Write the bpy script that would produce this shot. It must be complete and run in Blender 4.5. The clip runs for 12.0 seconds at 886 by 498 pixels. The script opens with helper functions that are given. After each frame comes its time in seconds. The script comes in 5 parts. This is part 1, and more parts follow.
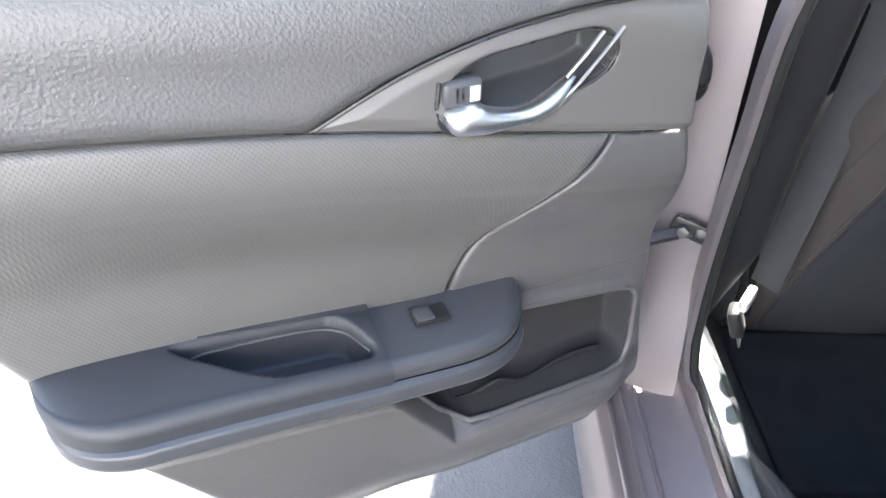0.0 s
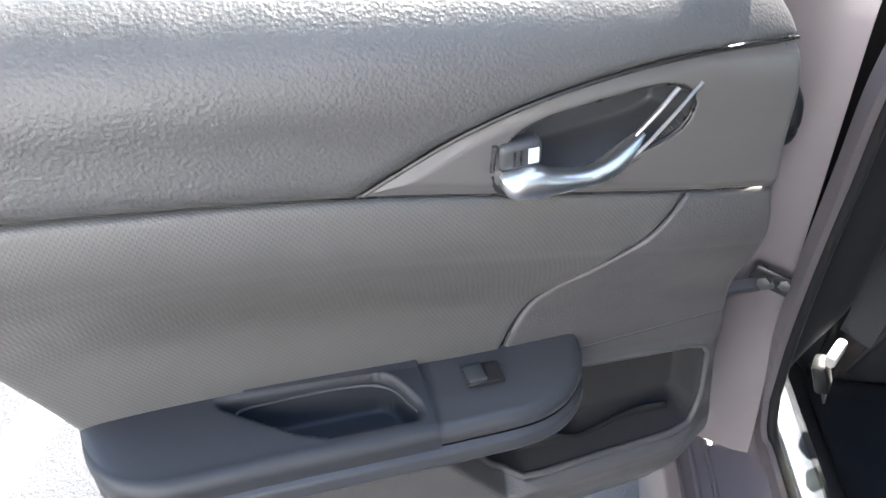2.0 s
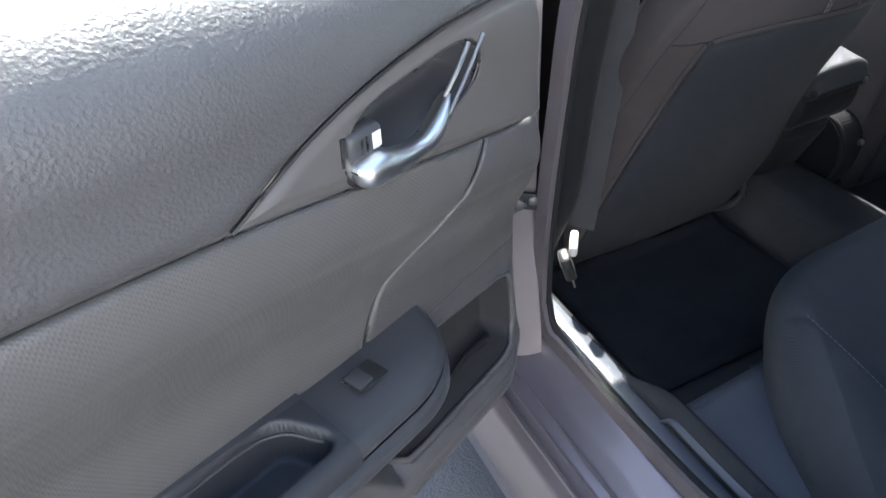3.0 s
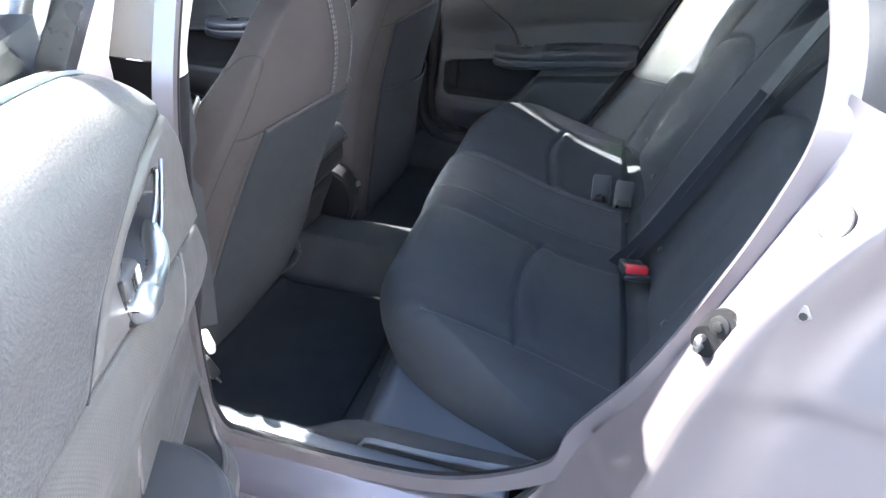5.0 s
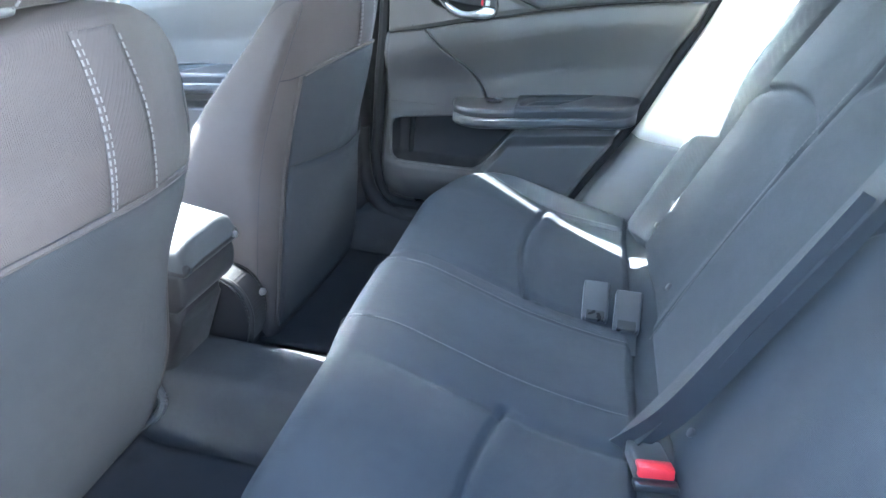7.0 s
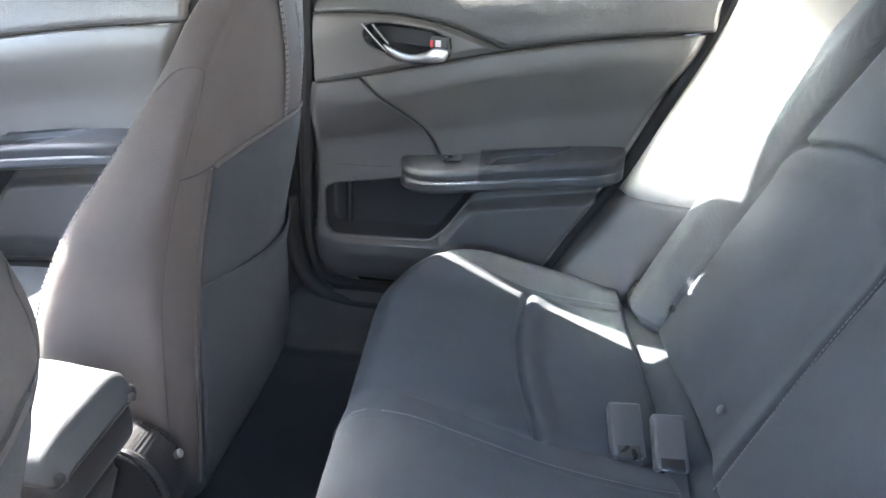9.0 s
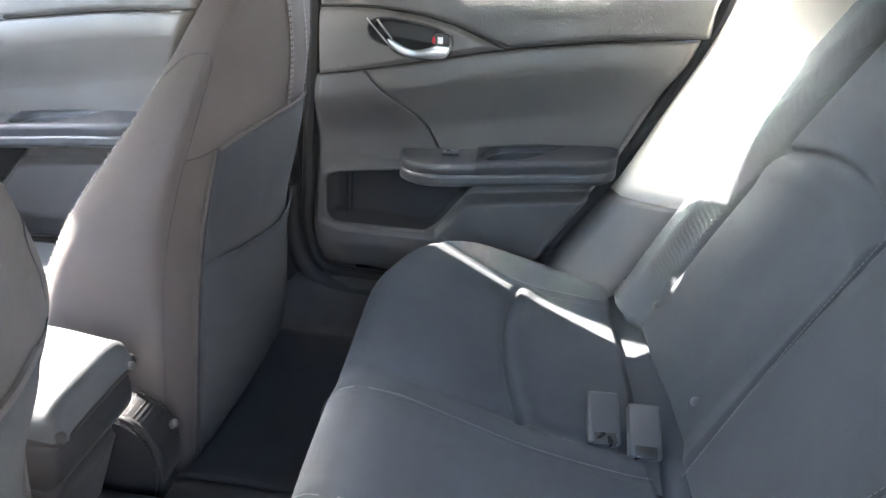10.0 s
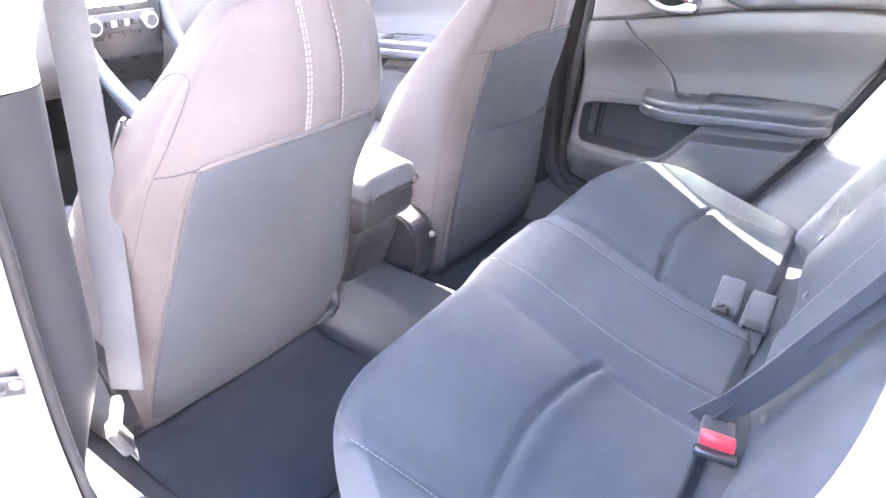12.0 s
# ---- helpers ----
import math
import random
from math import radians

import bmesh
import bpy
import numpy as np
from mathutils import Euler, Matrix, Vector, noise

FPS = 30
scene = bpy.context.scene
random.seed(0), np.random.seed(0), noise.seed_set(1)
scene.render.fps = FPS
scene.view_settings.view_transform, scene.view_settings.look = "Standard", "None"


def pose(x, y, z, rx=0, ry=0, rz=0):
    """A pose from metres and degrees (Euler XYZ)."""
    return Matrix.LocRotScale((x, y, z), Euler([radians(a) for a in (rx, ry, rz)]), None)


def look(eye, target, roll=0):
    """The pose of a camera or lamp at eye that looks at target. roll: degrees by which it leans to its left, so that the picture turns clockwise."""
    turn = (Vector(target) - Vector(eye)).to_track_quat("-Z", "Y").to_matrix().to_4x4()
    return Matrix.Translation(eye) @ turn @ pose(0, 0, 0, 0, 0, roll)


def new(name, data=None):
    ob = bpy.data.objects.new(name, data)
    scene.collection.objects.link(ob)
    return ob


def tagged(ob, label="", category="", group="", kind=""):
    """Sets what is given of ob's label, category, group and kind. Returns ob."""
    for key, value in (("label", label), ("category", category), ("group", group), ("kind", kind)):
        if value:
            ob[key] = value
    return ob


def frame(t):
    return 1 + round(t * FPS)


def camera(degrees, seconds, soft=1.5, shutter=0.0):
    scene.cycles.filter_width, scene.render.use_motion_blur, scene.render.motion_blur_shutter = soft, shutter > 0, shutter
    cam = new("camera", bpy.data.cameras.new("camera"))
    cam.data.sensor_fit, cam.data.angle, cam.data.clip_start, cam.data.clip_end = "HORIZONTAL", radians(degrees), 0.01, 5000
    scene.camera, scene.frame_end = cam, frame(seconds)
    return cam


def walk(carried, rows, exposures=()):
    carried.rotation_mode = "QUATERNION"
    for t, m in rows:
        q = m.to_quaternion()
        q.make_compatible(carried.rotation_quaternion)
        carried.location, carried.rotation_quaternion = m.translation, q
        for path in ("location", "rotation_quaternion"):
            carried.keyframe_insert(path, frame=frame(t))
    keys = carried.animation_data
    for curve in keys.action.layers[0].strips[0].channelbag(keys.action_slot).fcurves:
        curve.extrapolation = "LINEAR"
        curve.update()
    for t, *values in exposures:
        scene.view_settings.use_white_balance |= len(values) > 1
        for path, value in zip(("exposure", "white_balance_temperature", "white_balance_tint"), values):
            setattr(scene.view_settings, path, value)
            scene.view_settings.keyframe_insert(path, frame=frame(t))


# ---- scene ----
cam = camera(66.8, 12.0)
PATH = [
    (0, (0.896, -0.203, 1.167), (-0.696, -0.254, -0.043), -0.3),
    (0.5, (0.859, -0.171, 1.192), (-0.717, -0.404, -0.018), -1.9),
    (1, (0.849, -0.159, 1.205), (-0.685, -0.462, -0.042), -2.6),
    (1.5, (0.85, -0.163, 1.2), (-0.689, -0.476, -0.037), -2.9),
    (2, (0.842, -0.191, 1.189), (-0.735, -0.455, -0.013), -3.0),
    (2.5, (0.794, -0.282, 1.192), (-0.803, -0.167, -0.007), -6.0),
    (3, (0.809, -0.334, 1.184), (-0.598, 0.339, -0.067), -2.2),
    (3.2, (0.841, -0.36, 1.191), (-0.509, 0.451, -0.041), -2.6),
    (4.8, (0.733, -0.527, 1.224), (0.244, 1.119, 0.198), 2.1),
    (5, (0.726, -0.526, 1.22), (0.29, 1.14, 0.202), 2.6),
    (5.5, (0.711, -0.496, 1.215), (0.389, 1.208, 0.218), 3.3),
    (6, (0.72, -0.381, 1.176), (0.392, 1.321, 0.178), 4.7),
    (6.5, (0.713, -0.152, 1.164), (0.313, 1.554, 0.201), 3.7),
    (7, (0.702, 0.009, 1.138), (0.261, 1.725, 0.21), 1.9),
    (7.5, (0.599, 0.157, 1.137), (0.257, 1.888, 0.196), 2.7),
    (9.3, (0.53, 0.337, 1.151), (0.358, 2.116, 0.252), 1.3),
    (9.5, (0.528, 0.331, 1.148), (0.362, 2.112, 0.253), 1.9),
    (10, (0.555, 0.295, 1.156), (0.353, 2.063, 0.244), 3.0),
    (10.5, (0.635, 0.244, 1.156), (0.217, 1.962, 0.222), 2.4),
    (11, (0.708, 0.155, 1.148), (-0.066, 1.765, 0.249), 1.9),
    (11.5, (0.762, 0.06, 1.154), (-0.138, 1.576, 0.209), 2.3),
    (12, (0.876, -0.086, 1.162), (-0.117, 1.348, 0.183), 2.7),
]
walk(cam, [(t, look(eye, target, roll)) for t, eye, target, roll in PATH],
     [(0.0, 3.52, 6500, 10), (0.5, 3.17, 6500, 10), (1.0, 2.95, 6500, 10), (2.0, 2.85, 6500, 10), (2.5, 2.6, 6500, 10), (3.0, 2.6, 6200, 10), (3.2, 2.95, 6200, 10), (4.8, 3.8, 6200, 10), (5.5, 3.5, 6200, 10), (6.0, 3.65, 6000, 6), (6.5, 4.6, 5350, 2), (7.0, 5.15, 5650, 4), (7.5, 5.18, 5900, 6), (9.5, 4.7, 6700, 10), (10.5, 4.8, 6800, 12), (11.0, 5.3, 6800, 18), (11.5, 5.9, 6700, 22), (12.0, 6.3, 6500, 24)])

# ---------- light ----------
SUN_AZ, SUN_EL = math.atan2(0.74, -3.0), math.atan(2.8 / 3.09)      # from the front of the car, a little to its far side
sun_dir = Vector((math.cos(SUN_AZ) * math.cos(SUN_EL), math.sin(SUN_AZ) * math.cos(SUN_EL), math.sin(SUN_EL)))
world = bpy.data.worlds.new("sky")
scene.world = world
world.use_nodes = True
sky = world.node_tree.nodes.new("ShaderNodeTexSky")
sky.sky_type, sky.sun_disc = "NISHITA", False
sky.sun_elevation, sky.sun_rotation = SUN_EL, math.pi / 2 - SUN_AZ
sky.air_density, sky.dust_density = 1.0, 1.5
back = world.node_tree.nodes["Background"]
back.inputs["Strength"].default_value = 0.15
world.node_tree.links.new(sky.outputs[0], back.inputs[0])
lamp = bpy.data.lights.new("sun", "SUN")
lamp.energy, lamp.angle, lamp.color = 4.5, radians(0.5), (1.0, 0.95, 0.87)
sun = new("sun", lamp)
sun.matrix_basis = look((0, 0, 0), -sun_dir)
sun.location = (-6, 2, 5)


# ---------- materials ----------
def material(name, color, rough=0.5, metal=0.0, vary=0.15, vscale=6.0, bump=(), coat=0.0, sheen=0.04, spec=0.5, rvary=0.1):
    """bump: rows of (kind, scale in 1/m, strength, distance)."""
    m = bpy.data.materials.new(name)
    m.use_nodes = True
    nt = m.node_tree
    bsdf = nt.nodes["Principled BSDF"]
    pos = nt.nodes.new("ShaderNodeTexCoord")
    n = nt.nodes.new("ShaderNodeTexNoise")
    n.inputs["Scale"].default_value, n.inputs["Detail"].default_value = vscale, 6
    nt.links.new(pos.outputs["Object"], n.inputs["Vector"])
    ramp = nt.nodes.new("ShaderNodeMix")
    ramp.data_type = "RGBA"
    a = [c * (1 - vary) for c in color]
    b = [min(1, c * (1 + vary)) for c in color]
    ramp.inputs[6].default_value, ramp.inputs[7].default_value = (*a, 1), (*b, 1)
    nt.links.new(n.outputs["Fac"], ramp.inputs[0])
    nt.links.new(ramp.outputs[2], bsdf.inputs["Base Color"])
    mr = nt.nodes.new("ShaderNodeMapRange")
    mr.inputs["To Min"].default_value, mr.inputs["To Max"].default_value = max(0.02, rough - rvary), min(1, rough + rvary)
    n2 = nt.nodes.new("ShaderNodeTexNoise")
    n2.inputs["Scale"].default_value, n2.inputs["Detail"].default_value = vscale * 7, 4
    nt.links.new(pos.outputs["Object"], n2.inputs["Vector"])
    nt.links.new(n2.outputs["Fac"], mr.inputs["Value"])
    nt.links.new(mr.outputs[0], bsdf.inputs["Roughness"])
    bsdf.inputs["Metallic"].default_value = metal
    bsdf.inputs["Specular IOR Level"].default_value = spec
    bsdf.inputs["Coat Weight"].default_value = coat
    bsdf.inputs["Coat Roughness"].default_value = 0.12
    bsdf.inputs["Sheen Weight"].default_value = sheen
    bsdf.inputs["Sheen Roughness"].default_value = 0.4
    last = None
    for kind, scale, strength, dist in bump:
        if kind == "grain":
            t = nt.nodes.new("ShaderNodeTexVoronoi")
            t.feature = "SMOOTH_F1"
            t.inputs["Scale"].default_value = scale
            out = t.outputs["Distance"]
            nt.links.new(pos.outputs["Object"], t.inputs["Vector"])
        elif kind == "weave":
            ws = []
            for rot in ((0.0, 0.6, 0.75), (0.0, -0.6, -0.75)):
                mp = nt.nodes.new("ShaderNodeMapping")
                mp.inputs["Rotation"].default_value = rot
                nt.links.new(pos.outputs["Object"], mp.inputs["Vector"])
                w = nt.nodes.new("ShaderNodeTexWave")
                w.inputs["Scale"].default_value = scale
                nt.links.new(mp.outputs[0], w.inputs["Vector"])
                ws.append(w)
            mul = nt.nodes.new("ShaderNodeMath")
            mul.operation = "MULTIPLY"
            nt.links.new(ws[0].outputs["Fac"], mul.inputs[0])
            nt.links.new(ws[1].outputs["Fac"], mul.inputs[1])
            out = mul.outputs[0]
        else:
            t = nt.nodes.new("ShaderNodeTexNoise")
            t.inputs["Scale"].default_value, t.inputs["Detail"].default_value = scale, 4
            out = t.outputs["Fac"]
            nt.links.new(pos.outputs["Object"], t.inputs["Vector"])
        bm_ = nt.nodes.new("ShaderNodeBump")
        bm_.inputs["Strength"].default_value, bm_.inputs["Distance"].default_value = strength, dist
        nt.links.new(out, bm_.inputs["Height"])
        if last:
            nt.links.new(last.outputs[0], bm_.inputs["Normal"])
        last = bm_
    if last:
        nt.links.new(last.outputs[0], bsdf.inputs["Normal"])
    return m


def glass_material(name, tint, rough=0.0):
    m = bpy.data.materials.new(name)
    m.use_nodes = True
    b = m.node_tree.nodes["Principled BSDF"]
    b.inputs["Base Color"].default_value = (*tint, 1)
    b.inputs["Transmission Weight"].default_value, b.inputs["Roughness"].default_value, b.inputs["IOR"].default_value = 1.0, rough, 1.1
    return m


def lamp_material(name, color, strength):
    m = bpy.data.materials.new(name)
    m.use_nodes = True
    b = m.node_tree.nodes["Principled BSDF"]
    b.inputs["Base Color"].default_value = (*color, 1)
    b.inputs["Emission Color"].default_value, b.inputs["Emission Strength"].default_value = (*color, 1), strength
    return m


VINYL = material("grained_vinyl", (0.074, 0.073, 0.074), 0.36, vary=0.12, bump=(("grain", 380, 0.55, 0.0010), ("grain", 900, 0.3, 0.0005), ("noise", 60, 0.10, 0.0015)))
INSERT = material("textured_insert", (0.088, 0.085, 0.082), 0.38, vary=0.1, bump=(("weave", 130, 0.32, 0.0006), ("noise", 30, 0.1, 0.002),))
PLASTIC = material("moulded_plastic", (0.11, 0.108, 0.107), 0.42, vary=0.1, bump=(("grain", 700, 0.25, 0.0006),))
SATIN = material("satin_plastic", (0.098, 0.093, 0.090), 0.32, vary=0.1, bump=(("noise", 900, 0.08, 0.0005),))
PAD = material("soft_armrest", (0.026, 0.028, 0.033), 0.55, vary=0.1, bump=(("noise", 700, 0.2, 0.0006),))
MOULD = material("moulded_panel", (0.076, 0.073, 0.073), 0.40, vary=0.1, bump=(("grain", 520, 0.4, 0.0007), ("noise", 50, 0.1, 0.0015)))
ARM = material("dark_satin_plastic", (0.046, 0.048, 0.053), 0.36, vary=0.1, bump=(("noise", 900, 0.08, 0.0005),))
POCKET_SHADE = material("pocket_shade", (0.028, 0.028, 0.030), 0.8, vary=0.2, spec=0.2, bump=(("noise", 500, 0.2, 0.0006),))
BLACK = material("black_plastic", (0.02, 0.02, 0.021), 0.3, vary=0.2, bump=(("noise", 300, 0.1, 0.0005),))
CHROME = material("satin_chrome", (0.85, 0.86, 0.87), 0.33, metal=1.0, vary=0.03, rvary=0.05)
METAL = material("bare_steel", (0.38, 0.38, 0.38), 0.35, metal=1.0, vary=0.15)
PAINT = material("metallic_paint", (0.19, 0.170, 0.178), 0.36, metal=0.55, vary=0.06, coat=0.6, rvary=0.03)
RUBBER = material("rubber_seal", (0.016, 0.016, 0.017), 0.6, vary=0.15, spec=0.2, bump=(("noise", 500, 0.15, 0.0005),))
FABRIC = material("charcoal_fabric", (0.039, 0.043, 0.049), 0.85, vary=0.2, vscale=7, sheen=0.04, spec=0.25, bump=(("weave", 260, 0.5, 0.0006), ("noise", 25, 0.22, 0.004)))
FABRIC_SIDE = material("brown_grey_fabric", (0.053, 0.0465, 0.0465), 0.85, vary=0.2, vscale=7, sheen=0.04, spec=0.25, bump=(("weave", 260, 0.5, 0.0006), ("noise", 25, 0.22, 0.004)))
FABRIC_BACK = material("seatback_fabric", (0.023, 0.026, 0.031), 0.85, vary=0.12, sheen=0.04, spec=0.25, bump=(("weave", 260, 0.5, 0.0006), ("noise", 18, 0.15, 0.005)))
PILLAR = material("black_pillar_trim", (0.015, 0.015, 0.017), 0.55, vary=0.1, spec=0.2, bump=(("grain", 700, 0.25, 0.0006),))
BAND = material("woven_band", (0.056, 0.050, 0.051), 0.85, vary=0.2, sheen=0.0, spec=0.25, bump=(("weave", 90, 0.5, 0.0006),))
THREAD = material("light_thread", (0.14, 0.137, 0.138), 0.9, vary=0.2, spec=0.2)
CARPET = material("dark_carpet", (0.042, 0.044, 0.048), 0.95, vary=0.35, vscale=14, sheen=0.04, spec=0.1, bump=(("noise", 700, 0.9, 0.004), ("noise", 90, 0.3, 0.006)))
MAT = material("floor_mat", (0.022, 0.024, 0.029), 0.95, vary=0.35, vscale=20, spec=0.1, bump=(("noise", 800, 1.0, 0.004),))
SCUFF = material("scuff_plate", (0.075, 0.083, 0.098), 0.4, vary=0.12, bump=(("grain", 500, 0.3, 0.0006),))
LIGHTTRIM = material("light_grey_trim", (0.55, 0.53, 0.49), 0.65, vary=0.06, bump=(("grain", 700, 0.2, 0.0005),))
HEADLINER = material("headliner_cloth", (0.55, 0.53, 0.50), 0.9, vary=0.06, bump=(("noise", 600, 0.4, 0.001),))
BELT = material("belt_webbing", (0.032, 0.034, 0.039), 0.6, vary=0.12, sheen=0.04, bump=(("weave", 300, 0.6, 0.0006),))
RED = material("red_button", (0.65, 0.03, 0.04), 0.35, vary=0.05)
GREYBOX = material("buckle_plastic", (0.050, 0.052, 0.056), 0.42, vary=0.1, bump=(("grain", 800, 0.2, 0.0005),))
GLASS = glass_material("window_glass", (0.80, 0.88, 0.83))
CLEAR = glass_material("windscreen_glass", (0.93, 0.96, 0.94))
ASPHALT = material("asphalt", (0.085, 0.086, 0.088), 0.9, vary=0.35, vscale=3, bump=(("noise", 180, 0.8, 0.006), ("grain", 90, 0.5, 0.005)))
LINE = material("road_paint", (0.75, 0.75, 0.73), 0.8, vary=0.1, vscale=18, bump=(("noise", 180, 0.5, 0.003),))
LEAF = material("hedge_leaf", (0.045, 0.075, 0.03), 0.6, vary=0.5, vscale=2)
BUILDING = material("stucco", (0.72, 0.725, 0.73), 0.9, vary=0.08, vscale=1.5, bump=(("noise", 40, 0.3, 0.01),))
DISPLAY = lamp_material("screen", (0.75, 0.78, 0.72), 0.9)
AMBER = lamp_material("amber_light", (1.0, 0.55, 0.02), 1.2)
WHITEMARK = material("white_mark", (0.7, 0.7, 0.7), 0.5, vary=0.03)


# ---------- building blocks ----------
BASES = {}


def thing(name, base, label, category, group="", kind="", turn=0.0):
    e = new(name)
    e.empty_display_size = 0.1
    e.matrix_basis = pose(*base, 0, 0, turn)
    BASES[e.name] = Vector(base)
    return tagged(e, label, category, group, kind)


def part(name, bm, mat, parent=None, label="", smooth=38, solid=0.0, flip=False):
    """One bmesh becomes one mesh object under a thing or a part; its points are given in the place's own metres."""
    bmesh.ops.remove_doubles(bm, verts=bm.verts, dist=1e-5)
    bmesh.ops.recalc_face_normals(bm, faces=bm.faces)
    if flip:
        bmesh.ops.reverse_faces(bm, faces=bm.faces)
    me = bpy.data.meshes.new(name)
    bm.to_mesh(me)
    bm.free()
    me.materials.append(mat)
    ob = new(name, me)
    for p in me.polygons:
        p.use_smooth = smooth > 0
    if 0 < smooth < 180:
        me.set_sharp_from_angle(angle=radians(smooth))
    if solid:
        mod = ob.modifiers.new("thickness", "SOLIDIFY")
        mod.thickness, mod.offset = solid, 0.0
    if parent:
        ob.parent = parent
        if parent.name in BASES:
            ob.matrix_parent_inverse = Matrix.Translation(-BASES[parent.name])
    if label:
        ob["label"] = label
    return ob


def grid(fn, nu, nv, bm=None, loop=False):
    bm = bm or bmesh.new()
    rows = [[bm.verts.new(fn(i / (nu if loop else nu - 1), j / (nv - 1))) for j in range(nv)] for i in range(nu)]
    for i in range(nu if loop else nu - 1):
        for j in range(nv - 1):
            a, b = rows[i], rows[(i + 1) % nu]
            bm.faces.new((a[j], b[j], b[j + 1], a[j + 1]))
    return bm


def box(x0, x1, y0, y1, z0, z1, bev=0.004, seg=2, bm=None, m=None):
    own = bmesh.new()
    bmesh.ops.create_cube(own, size=1.0)
    bmesh.ops.scale(own, vec=(x1 - x0, y1 - y0, z1 - z0), verts=own.verts)
    if bev:
        bmesh.ops.bevel(own, geom=own.edges[:] + own.verts[:], offset=bev, segments=seg, profile=0.5, affect="EDGES")
    bmesh.ops.translate(own, vec=((x0 + x1) / 2, (y0 + y1) / 2, (z0 + z1) / 2), verts=own.verts)
    if m:
        bmesh.ops.transform(own, matrix=m, verts=own.verts)
    if bm is None:
        return own
    tmp = bpy.data.meshes.new("tmp")
    own.to_mesh(tmp)
    own.free()
    bm.from_mesh(tmp)
    bpy.data.meshes.remove(tmp)
    return bm


def spline(pts, n):
    """n points along a smooth curve through pts."""
    p = [Vector(q) for q in pts]
    p = [2 * p[0] - p[1]] + p + [2 * p[-1] - p[-2]]
    out = []
    k = len(p) - 3
    for i in range(n):
        s = i / (n - 1) * k
        j = min(int(s), k - 1)
        t = s - j
        a, b, c, d = p[j:j + 4]
        out.append(0.5 * ((2 * b) + (c - a) * t + (2 * a - 5 * b + 4 * c - d) * t * t + (3 * b - a - 3 * c + d) * t ** 3))
    return out


def line(xs, ys):
    """A smooth function through the points (xs, ys), xs rising."""
    xs, ys = np.array(xs, float), np.array(ys, float)
    m = np.gradient(ys, xs)

    def f(x):
        if x <= xs[0]:
            return float(ys[0] + m[0] * (x - xs[0]))
        if x >= xs[-1]:
            return float(ys[-1] + m[-1] * (x - xs[-1]))
        j = int(np.searchsorted(xs, x)) - 1
        h = xs[j + 1] - xs[j]
        t = (x - xs[j]) / h
        return float((2 * t ** 3 - 3 * t ** 2 + 1) * ys[j] + (t ** 3 - 2 * t ** 2 + t) * h * m[j] + (3 * t ** 2 - 2 * t ** 3) * ys[j + 1] + (t ** 3 - t ** 2) * h * m[j + 1])
    return f


def sweep(path, section, bm=None, closed=False, scale=None, up=(0, 0, 1)):
    """A closed section (list of side, up pairs) carried along a path."""
    bm = bm or bmesh.new()
    path = [Vector(p) for p in path]
    rings = []
    n = len(path)
    for i, p in enumerate(path):
        a = path[(i - 1) % n] if closed or i else path[0]
        b = path[(i + 1) % n] if closed or i < n - 1 else path[-1]
        d = (b - a).normalized()
        side = d.cross(Vector(up))
        side = side.normalized() if side.length > 1e-4 else d.orthogonal().normalized()
        u = side.cross(d)
        k = scale(i / (n - 1)) if scale else 1.0
        rings.append([bm.verts.new(p + (side * s + u * t) * k) for s, t in section])
    m = len(section)
    for i in range(n if closed else n - 1):
        a, b = rings[i], rings[(i + 1) % n]
        for j in range(m):
            bm.faces.new((a[j], b[j], b[(j + 1) % m], a[(j + 1) % m]))
    if not closed:
        bm.faces.new(rings[0][::-1])
        bm.faces.new(rings[-1])
    return bm


def ring(r, n=8, ry=None):
    return [(r * math.cos(2 * math.pi * k / n), (ry or r) * math.sin(2 * math.pi * k / n)) for k in range(n)]


def tube(pts, r, n=24, k=8, bm=None, closed=False, up=(0, 0, 1)):
    return sweep(spline(pts, n), ring(r, k), bm, closed, up=up)


def stitches(pts, length=0.0035, gap=0.0025, r=0.0006, lift=(0, 0, 0.0008)):
    """A row of short threads along a path, one mesh."""
    path = spline(pts, 420)
    bm = bmesh.new()
    run, on, start = 0.0, True, path[0]
    for a, b in zip(path, path[1:]):
        run += (b - a).length
        if run >= (length if on else gap):
            if on:
                sweep([start + Vector(lift), b + Vector(lift)], ring(r, 4), bm)
            on, run, start = not on, 0.0, b
    return bm


def prism(poly, axis, a, b, bev=0.0):
    """A polygon (pairs) drawn out along an axis from a to b."""
    put = {"x": lambda p, q, c: (c, p, q), "y": lambda p, q, c: (p, c, q), "z": lambda p, q, c: (p, q, c)}[axis]
    bm = bmesh.new()
    lo = [bm.verts.new(put(p, q, a)) for p, q in poly]
    hi = [bm.verts.new(put(p, q, b)) for p, q in poly]
    n = len(poly)
    bm.faces.new(lo[::-1])
    bm.faces.new(hi)
    for i in range(n):
        bm.faces.new((lo[i], lo[(i + 1) % n], hi[(i + 1) % n], hi[i]))
    if bev:
        bmesh.ops.bevel(bm, geom=bm.edges[:], offset=bev, segments=2, profile=0.5, affect="EDGES")
    return bm


